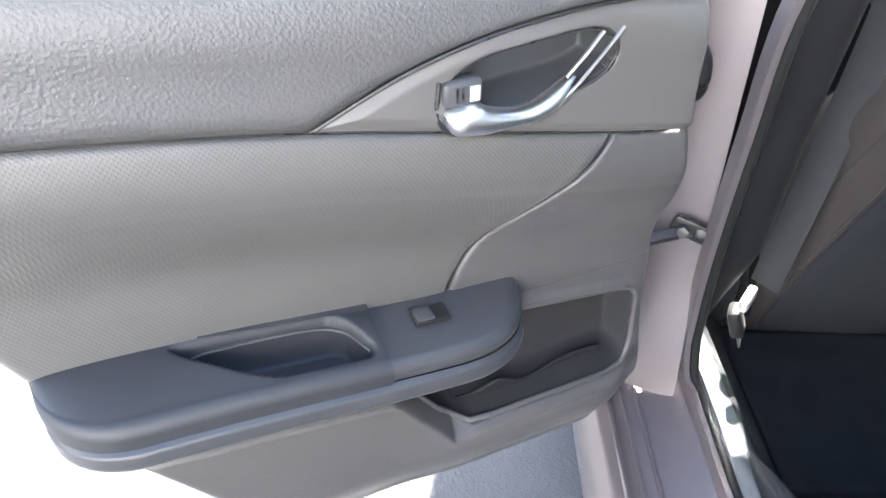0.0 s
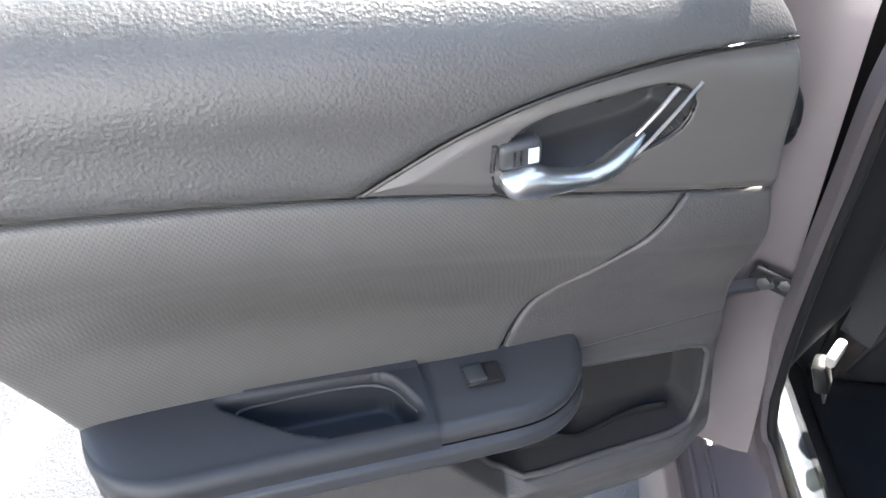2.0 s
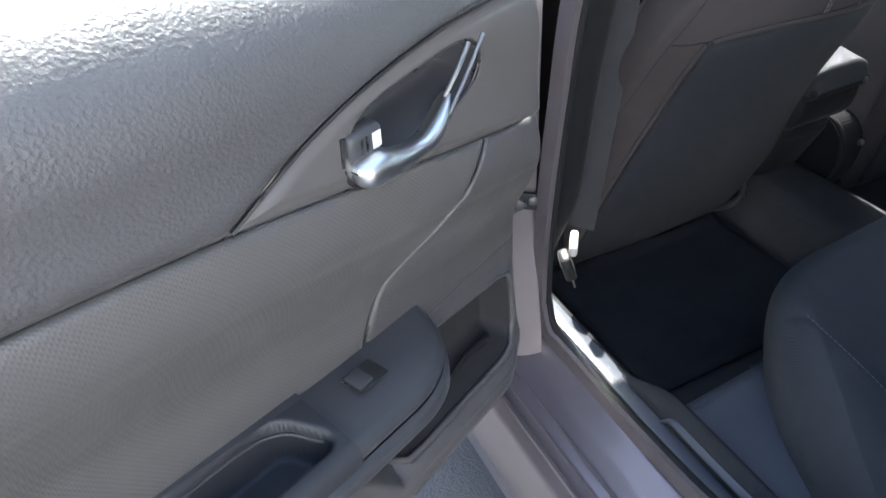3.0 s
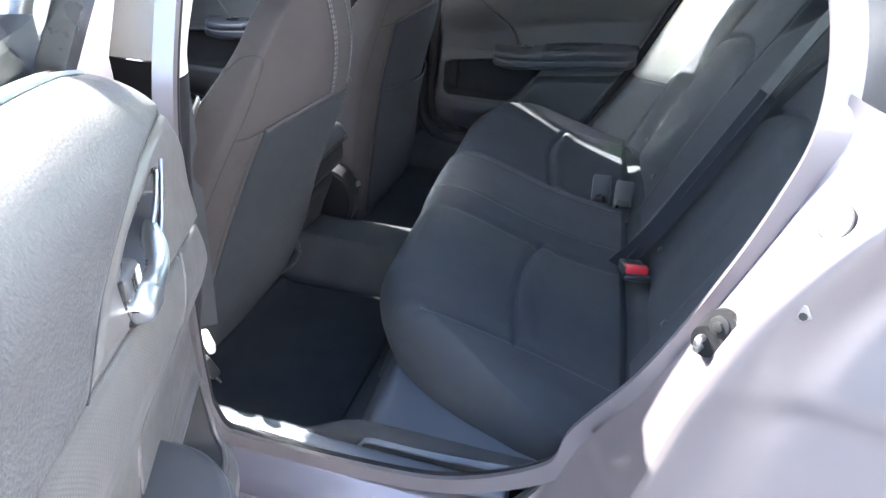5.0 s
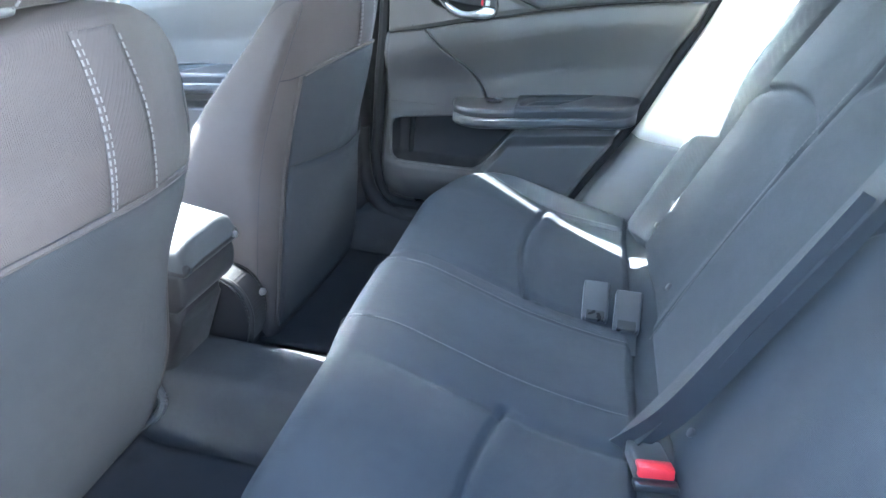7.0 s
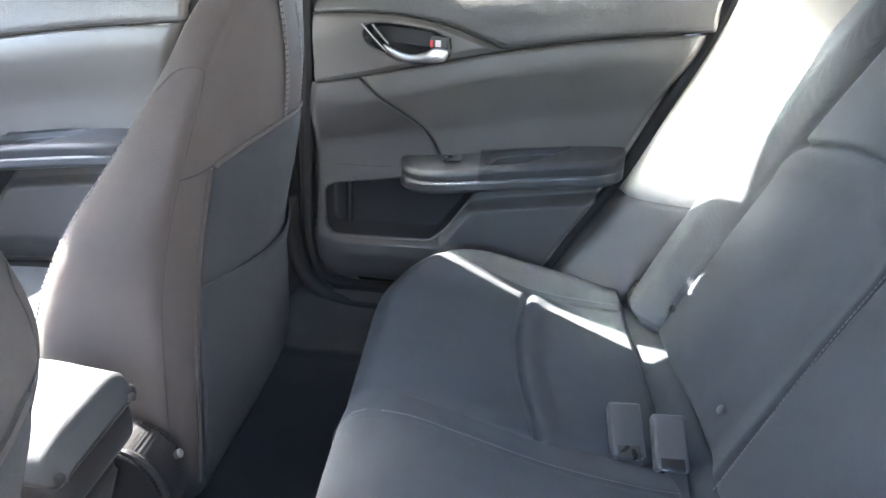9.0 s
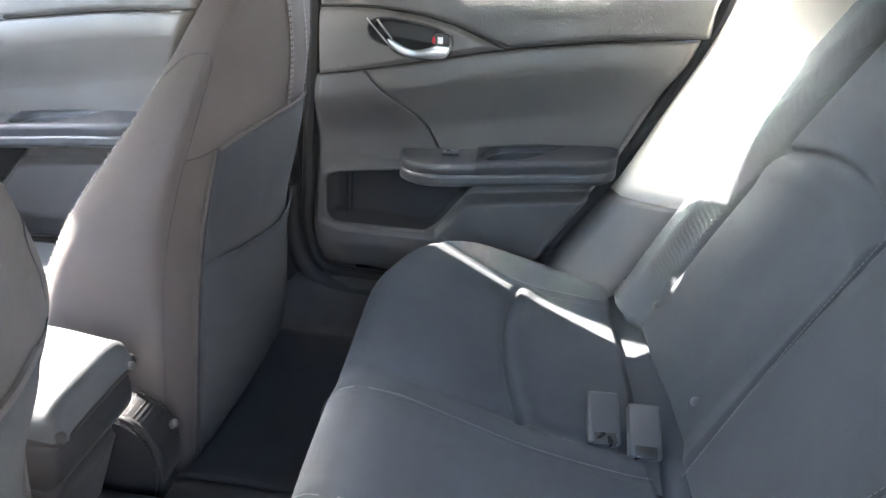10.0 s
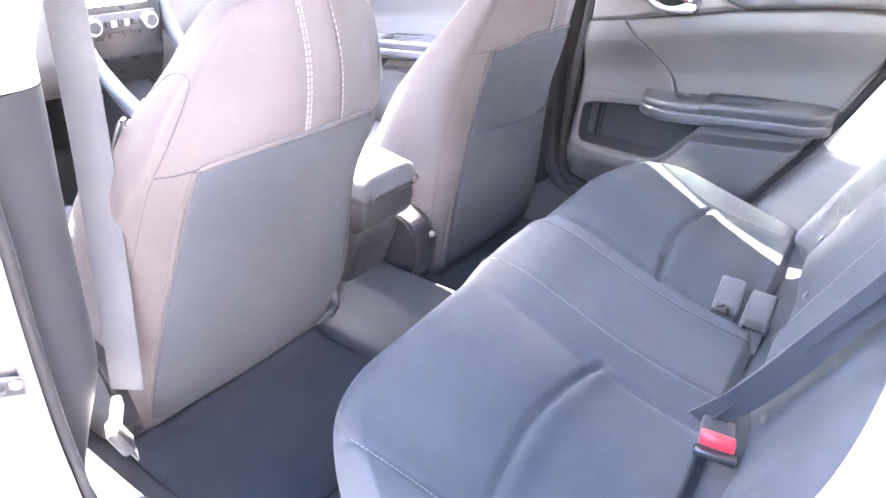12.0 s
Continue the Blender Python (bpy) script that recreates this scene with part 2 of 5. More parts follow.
def disc(c, r, h, axis, n=24, bev=0.0015, bm=None):
    """A short round cylinder at c, rising by h along axis."""
    own = bmesh.new()
    bmesh.ops.create_cone(own, cap_ends=True, segments=n, radius1=r, radius2=r, depth=h)
    if bev:
        bmesh.ops.bevel(own, geom=[e for e in own.edges if abs(e.verts[0].co.z - e.verts[1].co.z) < 1e-6], offset=bev, segments=2, profile=0.5, affect="EDGES")
    q = Vector((0, 0, 1)).rotation_difference(Vector(axis).normalized()).to_matrix().to_4x4()
    bmesh.ops.transform(own, matrix=Matrix.Translation(c) @ q, verts=own.verts)
    if bm is None:
        return own
    tmp = bpy.data.meshes.new("tmp")
    own.to_mesh(tmp)
    own.free()
    bm.from_mesh(tmp)
    bpy.data.meshes.remove(tmp)
    return bm


def smooth(a, b, x):
    t = min(1.0, max(0.0, (x - a) / (b - a)))
    return t * t * (3 - 2 * t)


def lerp(a, b, t):
    return a + (b - a) * t


def round_rect(x, z, x0, x1, z0, z1, r):
    """Signed distance inside (negative) a rounded rectangle."""
    qx, qz = abs(x - (x0 + x1) / 2) - (x1 - x0) / 2 + r, abs(z - (z0 + z1) / 2) - (z1 - z0) / 2 + r
    return math.hypot(max(qx, 0), max(qz, 0)) + min(max(qx, qz), 0) - r


# ---------- ground and surroundings ----------
def build_ground():
    bm = bmesh.new()
    bmesh.ops.create_grid(bm, x_segments=40, y_segments=40, size=400)
    tagged(part("ground", bm, ASPHALT), "grey sunlit asphalt of a parking lot", "ground", kind="structure")
    for x0, x1, y0, y1 in ((-3.2, 0.22, -1.34, -1.22), (-3.2, 3.2, 3.2, 3.31)):
        tagged(part("parking_line", box(x0, x1, y0, y1, -0.002, 0.005, 0.002), LINE), "white painted parking line on the asphalt", "road marking", kind="structure")


build_ground()

# ---------- car doors ----------
MID = 0.90                      # the car's middle
HINGE = (0.072, -0.031, 0.70)
TRIM = line((0.10, 0.23, 0.36, 0.50, 0.62, 0.72, 0.86, 0.92), (0.838, 0.861, 0.888, 0.917, 0.936, 0.949, 0.960, 0.963))
ARC = line((0.10, 0.14, 0.22, 0.30, 0.38, 0.44, 0.505), (0.962, 0.970, 0.976, 0.974, 0.962, 0.944, 0.918))
TOP = line((0.09, 0.12, 0.15, 0.20, 0.27, 0.37, 0.53, 0.63, 0.90), (0.955, 0.984, 1.004, 1.020, 1.032, 1.043, 1.059, 1.069, 1.085))
FRONT = line((0.36, 0.45, 0.62, 0.73, 0.84, 0.97, 1.06), (0.088, 0.097, 0.110, 0.117, 0.129, 0.137, 0.142))
REAR = line((0.36, 0.45, 0.53, 0.68, 0.80, 0.96, 1.09), (0.56, 0.60, 0.645, 0.735, 0.79, 0.862, 0.905))
ZB = 0.672                      # where the lower panel meets the upper ones, behind the armrest
SEAM = line((0.64, 0.70, 0.745, 0.79, 0.825, 0.864), (0.392, 0.380, 0.352, 0.302, 0.262, 0.228))


def pocket_edge(x, z):
    """Signed distance to the rim of the map pocket; its top rises to the armrest, its rear end leans back."""
    zt = z - 0.13 * (x - 0.20)
    lean = 0.388 + (z - 0.53) * 0.75
    return round_rect(x, lerp(z, zt, smooth(0.54, 0.62, z)), 0.137, lean, 0.520, 0.638, 0.022)


def door_depth(x, z):
    """How far the inner face of the door stands in from the car's outer side."""
    t, top = TRIM(x), TOP(x)
    h = z - t
    if h >= 0:
        s = min(1.0, max(0.0, (z - (top - 0.085)) / 0.085))
        return 0.206 - 0.004 * smooth(0.0, 0.05, h) * (1 - s) - 0.082 * (1 - math.sqrt(max(0.0, 1 - s * s)))
    d = -h
    y = 0.202 + 0.006 * math.sin(min(1.0, d / 0.06) * math.pi * 0.8)
    y -= 0.034 * smooth(0.045, 0.15, d)
    y += 0.008 * smooth(0.62, 0.50, z) * smooth(0.46, 0.36, x) - 0.034 * smooth(0.49, 0.40, z)
    y += 0.006 * math.exp(-(pocket_edge(x, z) / 0.009) ** 2) * smooth(0.43, 0.36, x)
    ledge = 0.604 + 0.125 * (x - 0.444)
    aft = smooth(-0.012, 0.016, x - 0.392 - (z - 0.53) * 0.75) * smooth(ledge + 0.006, ledge - 0.014, z)
    y += 0.032 * max(aft, smooth(0.530, 0.506, z) * smooth(0.10, 0.19, x))
    edge = min(x - FRONT(z), REAR(z) - x)
    y -= 0.02 * smooth(0.022, 0.0, edge) ** 2
    return y


def pocket(x, z):
    return 0.038 * smooth(0.003, -0.012, pocket_edge(x, z))


def cup(x, z):
    """The recess behind the door handle."""
    mid = 0.930 + (0.325 - x) * 0.10
    wide = 0.024 * math.sqrt(max(0.0, 1 - ((x - 0.318) / 0.078) ** 4))
    return 0.042 * smooth(0.004, -0.010, max(abs(z - mid) - wide, abs(x - 0.318) - 0.076))


def build_rear_door(far, front=False):
    """The rear door, shut on the far side or swung open on the near side; front: the longer door ahead of it."""
    def P(x, y, z):
        if front:
            x, z = x * 1.13 - 1.085, z - 0.012
        return Vector((x, 2 * MID - y if far else y, z))

    if front:
        door = thing("front_door", (-1.0, 1.77 if far else 0.03, 0.7), "closed front car door with black trim panel and armrest", "car door", "car doors")
    elif far:
        door = thing("rear_door", (HINGE[0], 2 * MID - HINGE[1], HINGE[2]), "closed rear car door with black panel, chrome handle and armrest", "car door", "car doors")
    else:
        door = thing("rear_door", HINGE, "wide open rear car door with black vinyl panel and armrest", "car door", "car doors", turn=-64.6)
        door.location += Vector((-0.003, 0.008, 0.024))

    def rim(z):
        return FRONT(z), REAR(z)

    # outer shell
    def shell(u, v):
        ang = 2 * math.pi * u
        z = lerp(0.30, 1.055, v)
        x0, x1 = FRONT(z) - 0.022, REAR(z) + (0.085 if far else 0.028)
        cx, hx = (x0 + x1) / 2, (x1 - x0) / 2
        c, s = math.cos(ang), math.sin(ang)
        k = 0.5 * smooth(0, 0.06, v) + 0.5
        return P(cx + hx * math.copysign(abs(c) ** 0.16, c), 0.055 + (0.064 if s < 0 else 0.040) * math.copysign(abs(s) ** 0.2, s) * k - 0.02 * smooth(0.6, 1.0, v) * (s < 0) * -1 - 0.012 * math.sin(v * 3), z)
    bm = grid(shell, 96, 24, loop=True)
    for e in (lambda q: q.co.z < 0.30 + (-0.012 if front else 0) + 1e-4,):
        vs = [q for q in bm.verts if e(q)]
        cen = bm.verts.new(sum((q.co for q in vs), Vector()) / len(vs))
        for ed in [ed for ed in bm.edges if ed.is_boundary and e(ed.verts[0]) and e(ed.verts[1])]:
            bm.faces.new((*ed.verts, cen))
    part("shell", bm, PAINT, door, "dark metallic painted steel")

    # upper trim, with its rounded top
    def upper(u, v):
        xn = lerp(0.137, 0.875, u)
        lo = (max(TRIM(xn), ARC(xn)) if xn < 0.505 else TRIM(xn)) + 0.0022
        z = lerp(lo, TOP(xn), 1 - (1 - v) ** 2.2)
        x0, x1 = rim(z)
        x = lerp(xn, x0 + (x1 - x0) * (xn - 0.137) / 0.738, smooth(0.0, 0.5, v))
        y = door_depth(x, max(z, TRIM(x))) + 0.002 - 0.006 * smooth(0.03, 0.0, v)
        return P(x, y - 0.03 * smooth(0.012, 0.0, min(u, 1 - u)), z)
    part("upper_trim", grid(upper, 150, 44), VINYL, door, "black grained vinyl", solid=0.003, smooth=180)

    # handle panel
    def panel(u, v):
        x = lerp(0.137, 0.503, u)
        z = lerp(TRIM(x) + 0.001, ARC(x) - 0.0015, v)
        y = door_depth(x, max(z, TRIM(x))) - 0.001 - cup(x, z) - 0.004 * smooth(0.06, 0.0, min(v, 1 - v) * (1 - u)) - 0.02 * smooth(0.02, 0.0, u)
        return P(x, y, z)
    def in_cup(f):
        m = f.calc_center_median()
        x, z = ((m.x + 1.085) / 1.13, m.z + 0.012) if front else (m.x, m.z)
        return cup(x, z) > 0.003
    bm = grid(panel, 150, 70)
    bmesh.ops.delete(bm, geom=[f for f in bm.faces if in_cup(f)], context="FACES")
    surround = part("handle_panel", bm, SATIN, door, "smooth satin black plastic", solid=0.002, smooth=180)
    bm = grid(panel, 150, 70)
    bmesh.ops.delete(bm, geom=[f for f in bm.faces if not in_cup(f)], context="FACES")
    part("handle_cup", bm, ARM, surround, "black handle recess", smooth=180)

    # padded insert behind the seam, and the harder panel ahead of it
    def insert(u, v):
        zz = lerp(ZB, 0.862, v)
        xs = SEAM(zz) + 0.0012
        z_e = lerp(ZB, 0.958, v)
        x = lerp(xs, REAR(z_e), u)
        z = lerp(ZB, TRIM(x) - 0.0015, v)
        y = door_depth(x, z) - 0.004 * smooth(0.985, 1.0, v) - 0.003 * smooth(0.012, 0.0, u)
        return P(x, y, z)
    part("insert", grid(insert, 90, 60), INSERT, door, "finely textured dark grey panel insert", solid=0.002, smooth=180)

    def ahead(u, v):
        zz = lerp(ZB, 0.862, v)
        xs = SEAM(zz) - 0.0012
        x = lerp(FRONT(lerp(ZB, 0.842, v)), xs, u)
        z = lerp(ZB, TRIM(x) - 0.0015, v)
        y = door_depth(x, z) - pocket(x, z) - 0.004 * smooth(0.985, 1.0, v) - 0.003 * smooth(0.985, 1.0, u)
        return P(x, y, z)
    part("front_panel", grid(ahead, 60, 70), MOULD, door, "black grained vinyl", solid=0.002, smooth=180)

    def lower(u, v):
        z = lerp(0.395, ZB, v)
        x = lerp(FRONT(z), REAR(z), u)
        ur = 0.07 * (1 - math.sqrt(max(0, 1 - (1 - smooth(0, 0.35, v)) ** 2)))
        x = lerp(FRONT(z) + ur, REAR(z) - ur, u)
        y = door_depth(x, z) - pocket(x, z) - 0.025 * smooth(0.06, 0.0, v)
        return P(x, y, z)
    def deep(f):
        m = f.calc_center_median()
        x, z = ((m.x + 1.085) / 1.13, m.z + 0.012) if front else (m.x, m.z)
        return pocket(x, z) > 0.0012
    bm = grid(lower, 250, 120)
    bmesh.ops.delete(bm, geom=[f for f in bm.faces if deep(f)], context="FACES")
    low = part("lower_panel", bm, MOULD, door, "black moulded plastic with a map pocket", solid=0.002, smooth=180)
    # faces inside the pocket take a darker colour that stands for its shade
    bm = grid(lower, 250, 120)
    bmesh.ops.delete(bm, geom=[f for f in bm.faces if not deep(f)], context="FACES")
    part("pocket_lining", bm, POCKET_SHADE, low, "inside of the map pocket, its shade put into the colour", smooth=180)
    def strap(u, v):
        x = lerp(0.17, 0.41, u)
        wave = 0.016 * math.exp(-((x - 0.315) / 0.022) ** 2) + 0.010 * smooth(0.30, 0.19, x) + 0.004
        return P(x, door_depth(x, 0.54) - 0.010 - 0.004 * math.sin(u * 9), lerp(0.505, 0.522 + wave, v))
    if not far:
        part("pocket_divider", grid(strap, 40, 6), PILLAR, low, "low wavy divider strap", solid=0.004, smooth=180)

    def around(f, cx, cz, n=48):
        pts = []
        for k in range(n):
            q, lo, hi = 2 * math.pi * k / n, 0.0, 0.35
            for _ in range(30):
                m = (lo + hi) / 2
                lo, hi = (m, hi) if f(cx + m * math.cos(q), cz + m * math.sin(q)) < 0 else (lo, m)
            pts.append((cx + lo * math.cos(q), cz + lo * math.sin(q)))
        return pts
    rimline = around(lambda x, z: pocket_edge(x, z) - 0.0015, 0.26, 0.58)
    part("pocket_rim", sweep([P(x, door_depth(x, z) - 0.0022, z) for x, z in rimline], ring(0.0042, 8), closed=True, up=(0, 1, 0)), MOULD, low, smooth=180)
    cupline = around(lambda x, z: max(abs(z - 0.930 - (0.325 - x) * 0.10) - 0.024 * math.sqrt(max(0.0, 1 - ((x - 0.318) / 0.078) ** 4)), abs(x - 0.318) - 0.076) - 0.003, 0.318, 0.930)
    part("cup_rim", sweep([P(x, door_depth(x, max(z, TRIM(x))) - 0.0022, z) for x, z in cupline], ring(0.0022, 6), closed=True, up=(0, 1, 0)), BLACK, surround, smooth=180)

    # armrest: top, soft pad, lip
    def arm_z(x):
        return 0.700 + 0.035 * smooth(0.30, 0.74, x)

    def arm_out(x):
        return 0.165 + 0.082 * math.sqrt(max(0.0, 1 - (max(0, 0.40 - x) / 0.10) ** 2.4)) * math.sqrt(max(0.0, 1 - (max(0, x - 0.665) / 0.085) ** 2.4))

    def grab(x, y):
        d = round_rect(x, y, 0.490 - (y - 0.19) * 0.5, 0.650 - (y - 0.175) * 1.5, 0.176, 0.229, 0.016)
        return smooth(0.003, -0.006, d)

    def arm(a, b, inset, lift, depth):
        def f(u, v):
            x = lerp(a, b, u)
            out = max(0.160, arm_out(x) - inset)
            w = v * 1.9
            r = 0.012
            z = arm_z(x) + lift
            if w <= 1.0:
                y = lerp(0.155, out - r, w)
                z -= 0.010 * w ** 2 + 0.045 * grab(x, y)
            else:
                q = (w - 1.0) / 0.9
                if q < 0.5:
                    an = q / 0.5 * math.pi / 2
                    y, z = out - r + r * math.sin(an), z - 0.010 - r + r * math.cos(an)
                else:
                    y, z = out - 0.004 * (q - 0.5), z - 0.010 - r - (depth - r) * (q - 0.5) / 0.5
            return P(x, max(y, 0.155), z)
        return f
    part("armrest_bezel", grid(arm(0.301, 0.470, 0.002, -0.001, 0.020), 60, 44), ARM, door, "satin black window switch surround", smooth=180)
    part("armrest_bezel", grid(lambda u, v: P(*(lambda x, y: (x, y, arm_z(x) + 0.0055 - 0.010 * ((y - 0.155) / 0.09) ** 2))(lerp(0.466, 0.618, u), lerp(0.156, 0.181 - 0.006 * u, v))), 30, 8), ARM, door)
    pad = part("armrest_pad", grid(arm(0.466, 0.752, 0.0, 0.003, 0.030), 110, 60), PAD, door, "soft dark blue-grey armrest pad with a grab cup", smooth=180)
    part("cup_edge", tube([P(0.632, 0.190, arm_z(0.63) - 0.011), P(0.615, 0.179, arm_z(0.61) - 0.010), P(0.53, 0.176, arm_z(0.53) - 0.011), P(0.495, 0.186, arm_z(0.5) - 0.013), P(0.478, 0.215, arm_z(0.48) - 0.016)], 0.0014, 30, 6), GREYBOX, pad)

    def lip(u, v):
        x = lerp(0.300, 0.752, u)
        out = arm_out(x)
        z = arm_z(x) - 0.040
        prof = ((-0.003, 0.008), (0.003, 0.004), (0.004, -0.010), (0.000, -0.016), (-0.012, -0.021), (-0.05, -0.034), (-0.09, -0.040))
        k = v * (len(prof) - 1)
        j = min(int(k), len(prof) - 2)
        dy = lerp(prof[j][0], prof[j + 1][0], k - j)
        dz = lerp(prof[j][1], prof[j + 1][1], k - j)
        return P(x, max(0.150, out + dy), z + dz)
    part("armrest_lip", grid(lip, 70, 25), ARM, door, smooth=60)
    sw = part("window_switch", box(0.394, 0.429, 0.188, 0.212, 0.7050, 0.7090, 0.001), BLACK, door, "window switch")
    for ob in (sw,):
        for q in ob.data.vertices:
            q.co = P(q.co.x, q.co.y, q.co.z - 0.0036 + 0.004 * smooth(0.387, 0.432, q.co.x))
    tog = part("toggle", box(0.410, 0.428, 0.190, 0.210, 0.7055, 0.7125, 0.002), GREYBOX, sw)
    for q in tog.data.vertices:
        q.co = P(q.co.x, q.co.y, q.co.z - 0.002)

    # inner handle
    def lever(u, v):
        c = spline(((0.399, 0.911, 0.004), (0.392, 0.9065, 0.0095), (0.373, 0.9050, 0.0115), (0.3576, 0.9010, 0.0085), (0.335, 0.8985, 0.0062), (0.317, 0.8998, 0.0066), (0.299, 0.906, 0.0070), (0.286, 0.9136, 0.0050), (0.277, 0.9200, 0.0022)), 40)
        p = c[min(39, int(u * 39 + 0.5))]
        an = v * 2 * math.pi
        return P(p.x, 0.2055 - 0.010 * smooth(0.55, 1.0, u) + min(0.0145, 1.35 * p.z + 0.001) * math.cos(an), p.y + 1.15 * p.z * math.copysign(abs(math.sin(an)) ** 0.7, math.sin(an)) * (1 if 0 < u < 1 else 0.2))
    part("pull_lever", grid(lever, 40, 25), CHROME, door, "bright satin chrome pull lever", smooth=180)
    part("handle_rim", tube([P(0.303, 0.2035, 0.896), P(0.281, 0.2040, 0.912), P(0.258, 0.2040, 0.936), P(0.238, 0.2035, 0.958)], 0.0016, 24, 8), METAL, door, "thin metal rim")
    part("handle_rim", tube([P(0.287, 0.2005, 0.922), P(0.273, 0.2030, 0.939), P(0.258, 0.2035, 0.957)], 0.0020, 16, 8), METAL, door, "slim metal strut")
    part("bezel_line", tube([P(0.402, 0.2035, 0.938), P(0.404, 0.2035, 0.912), P(0.391, 0.2035, 0.895), P(0.35, 0.2035, 0.890), P(0.310, 0.2035, 0.892), P(0.284, 0.2035, 0.905)], 0.0022, 40, 6), BLACK, door)
    lock = part("lock_knob", box(0.366, 0.400, 0.190, 0.2075, 0.9165, 0.938, 0.005, 3), GREYBOX, door, "black lock slider")
    for q in lock.data.vertices:
        q.co = P(q.co.x, q.co.y, q.co.z)
    for x0, x1, mt in ((0.370, 0.378, WHITEMARK), (0.383, 0.3845, BLACK), (0.388, 0.3895, BLACK)) if not far else ((0.366, 0.371, RED), (0.376, 0.386, WHITEMARK)):
        k = part("mark", box(x0, x1, 0.2073, 0.2085, 0.921, 0.933, 0), mt, lock)
        for q in k.data.vertices:
            q.co = P(q.co.x, q.co.y, q.co.z)

    # seams that catch the light
    part("trim_gap", tube([P(x, door_depth(x, TRIM(x) - 0.002) - 0.0035, TRIM(x)) for x in np.linspace(0.14, 0.858, 14)], 0.0026, 60, 6), BLACK, door)
    part("seam_gap", tube([P(SEAM(z), door_depth(SEAM(z), z) - 0.0022, z) for z in np.linspace(0.70, 0.858, 9)], 0.0016, 40, 6), BLACK, door)
    part("trim_gap", tube([P(x, door_depth(x, max(TRIM(x), ARC(x))) - 0.001, ARC(x)) for x in np.linspace(0.14, 0.50, 12)], 0.0016, 50, 6), BLACK, door)

    # belt seal, glass and window frame
    part("belt_seal", sweep([P(x, 0.122, TOP(x) + 0.002) for x in np.linspace(0.17, 0.895, 24)], ((-0.006, -0.014), (0.006, -0.014), (0.006, 0.000), (0.002, 0.003), (-0.006, 0.002))), RUBBER, door)
    part("belt_strip", sweep([P(x, 0.131, TOP(x) + 0.0015) for x in np.linspace(0.165, 0.895, 24)], ring(0.0035, 6)), CHROME if not far else RUBBER, door)
    if far:
        zs = np.linspace(0.44, 1.06, 9)
        run = [P(REAR(z) + 0.010, 0.176 - 0.02 * smooth(1.0, 1.06, z), z) for z in zs[::-1]] + [P(0.52, 0.172, 0.395), P(0.32, 0.172, 0.380), P(0.16, 0.172, 0.388), P(0.108, 0.172, 0.42)] + [P(FRONT(z) - 0.010, 0.176, z) for z in zs[1:]]
        part("door_seal", tube(run, 0.014, 90, 8, up=(0, 1, 0)), RUBBER, door, "black rubber door seal")
    lean = 0.62

    def wy(z):
        return 0.106 + lean * max(0.0, z - 1.03)
    gtop = line((0.15, 0.25, 0.40, 0.60, 0.75, 0.86, 0.93), (1.345, 1.352, 1.350, 1.325, 1.275, 1.20, 1.10))
    if front:
        gtop = line((0.10, 0.25, 0.45, 0.65, 0.80, 0.92), (1.02, 1.14, 1.25, 1.325, 1.35, 1.352))

    def pane(u, v):
        x = lerp(0.185 if not front else 0.12, 0.915, u)
        z = lerp(TOP(x) - 0.03, max(TOP(x) - 0.02, gtop(x) - 0.006), v)
        return P(x + 0.03 * (z - 1.0) * (1 - u), wy(z), z)
    g = part("window_pane", grid(pane, 30, 16), GLASS, door, "slightly green tinted window glass", solid=0.004, smooth=180)
    g.visible_shadow = False
    fx = 0.055 if far else 0.0
    edge = [P(0.18 + fx, wy(1.0), 1.0), P(0.185 + fx, wy(1.15), 1.15), P(0.19 + fx, wy(1.30), 1.30), P(0.22 + fx * 0.6, wy(1.35), 1.35)] + [P(x, wy(gtop(x)), gtop(x)) for x in (0.30, 0.40, 0.50, 0.60, 0.70, 0.78, 0.86, 0.92)]
    if front:
        edge = [P(x, wy(gtop(x)), gtop(x)) for x in (0.12, 0.25, 0.35, 0.45, 0.55, 0.65, 0.75, 0.85, 0.90)]
    part("window_frame", sweep(spline(edge, 60), ((-0.024, -0.012), (0.024, -0.012), (0.024, 0.012), (-0.024, 0.012)), up=(0, 1, 0)), BLACK, door, "black window frame")
    if far and not front:
        part("frame_cover", grid(lambda u, v: P(lerp(0.12, 0.25, u), wy(lerp(1.0, 1.34, v)) + 0.004, lerp(1.0, 1.34, v)), 6, 10), BLACK, door, "black window frame cover", solid=0.008)
    return door


build_rear_door(False)
build_rear_door(True)
build_rear_door(True, front=True)
build_rear_door(False, front=True)


# ---------- car body ----------
OPEN_X = line((0.36, 0.45, 0.55, 0.66, 0.80, 0.94, 1.03, 1.10, 1.20, 1.28), (0.64, 0.70, 0.735, 0.789, 0.850, 0.895, 0.910, 0.905, 0.86, 0.78))
SKIN_X = line((0.25, 0.45, 0.62, 0.776, 0.903, 0.988, 1.05), (0.74, 0.775, 0.816, 0.851, 0.900, 0.955, 1.02))


PILLAR_REAR = line((0.37, 0.50, 0.60, 0.83, 0.965, 1.15, 1.34), (0.150, 0.140, 0.158, 0.178, 0.198, 0.205, 0.190))


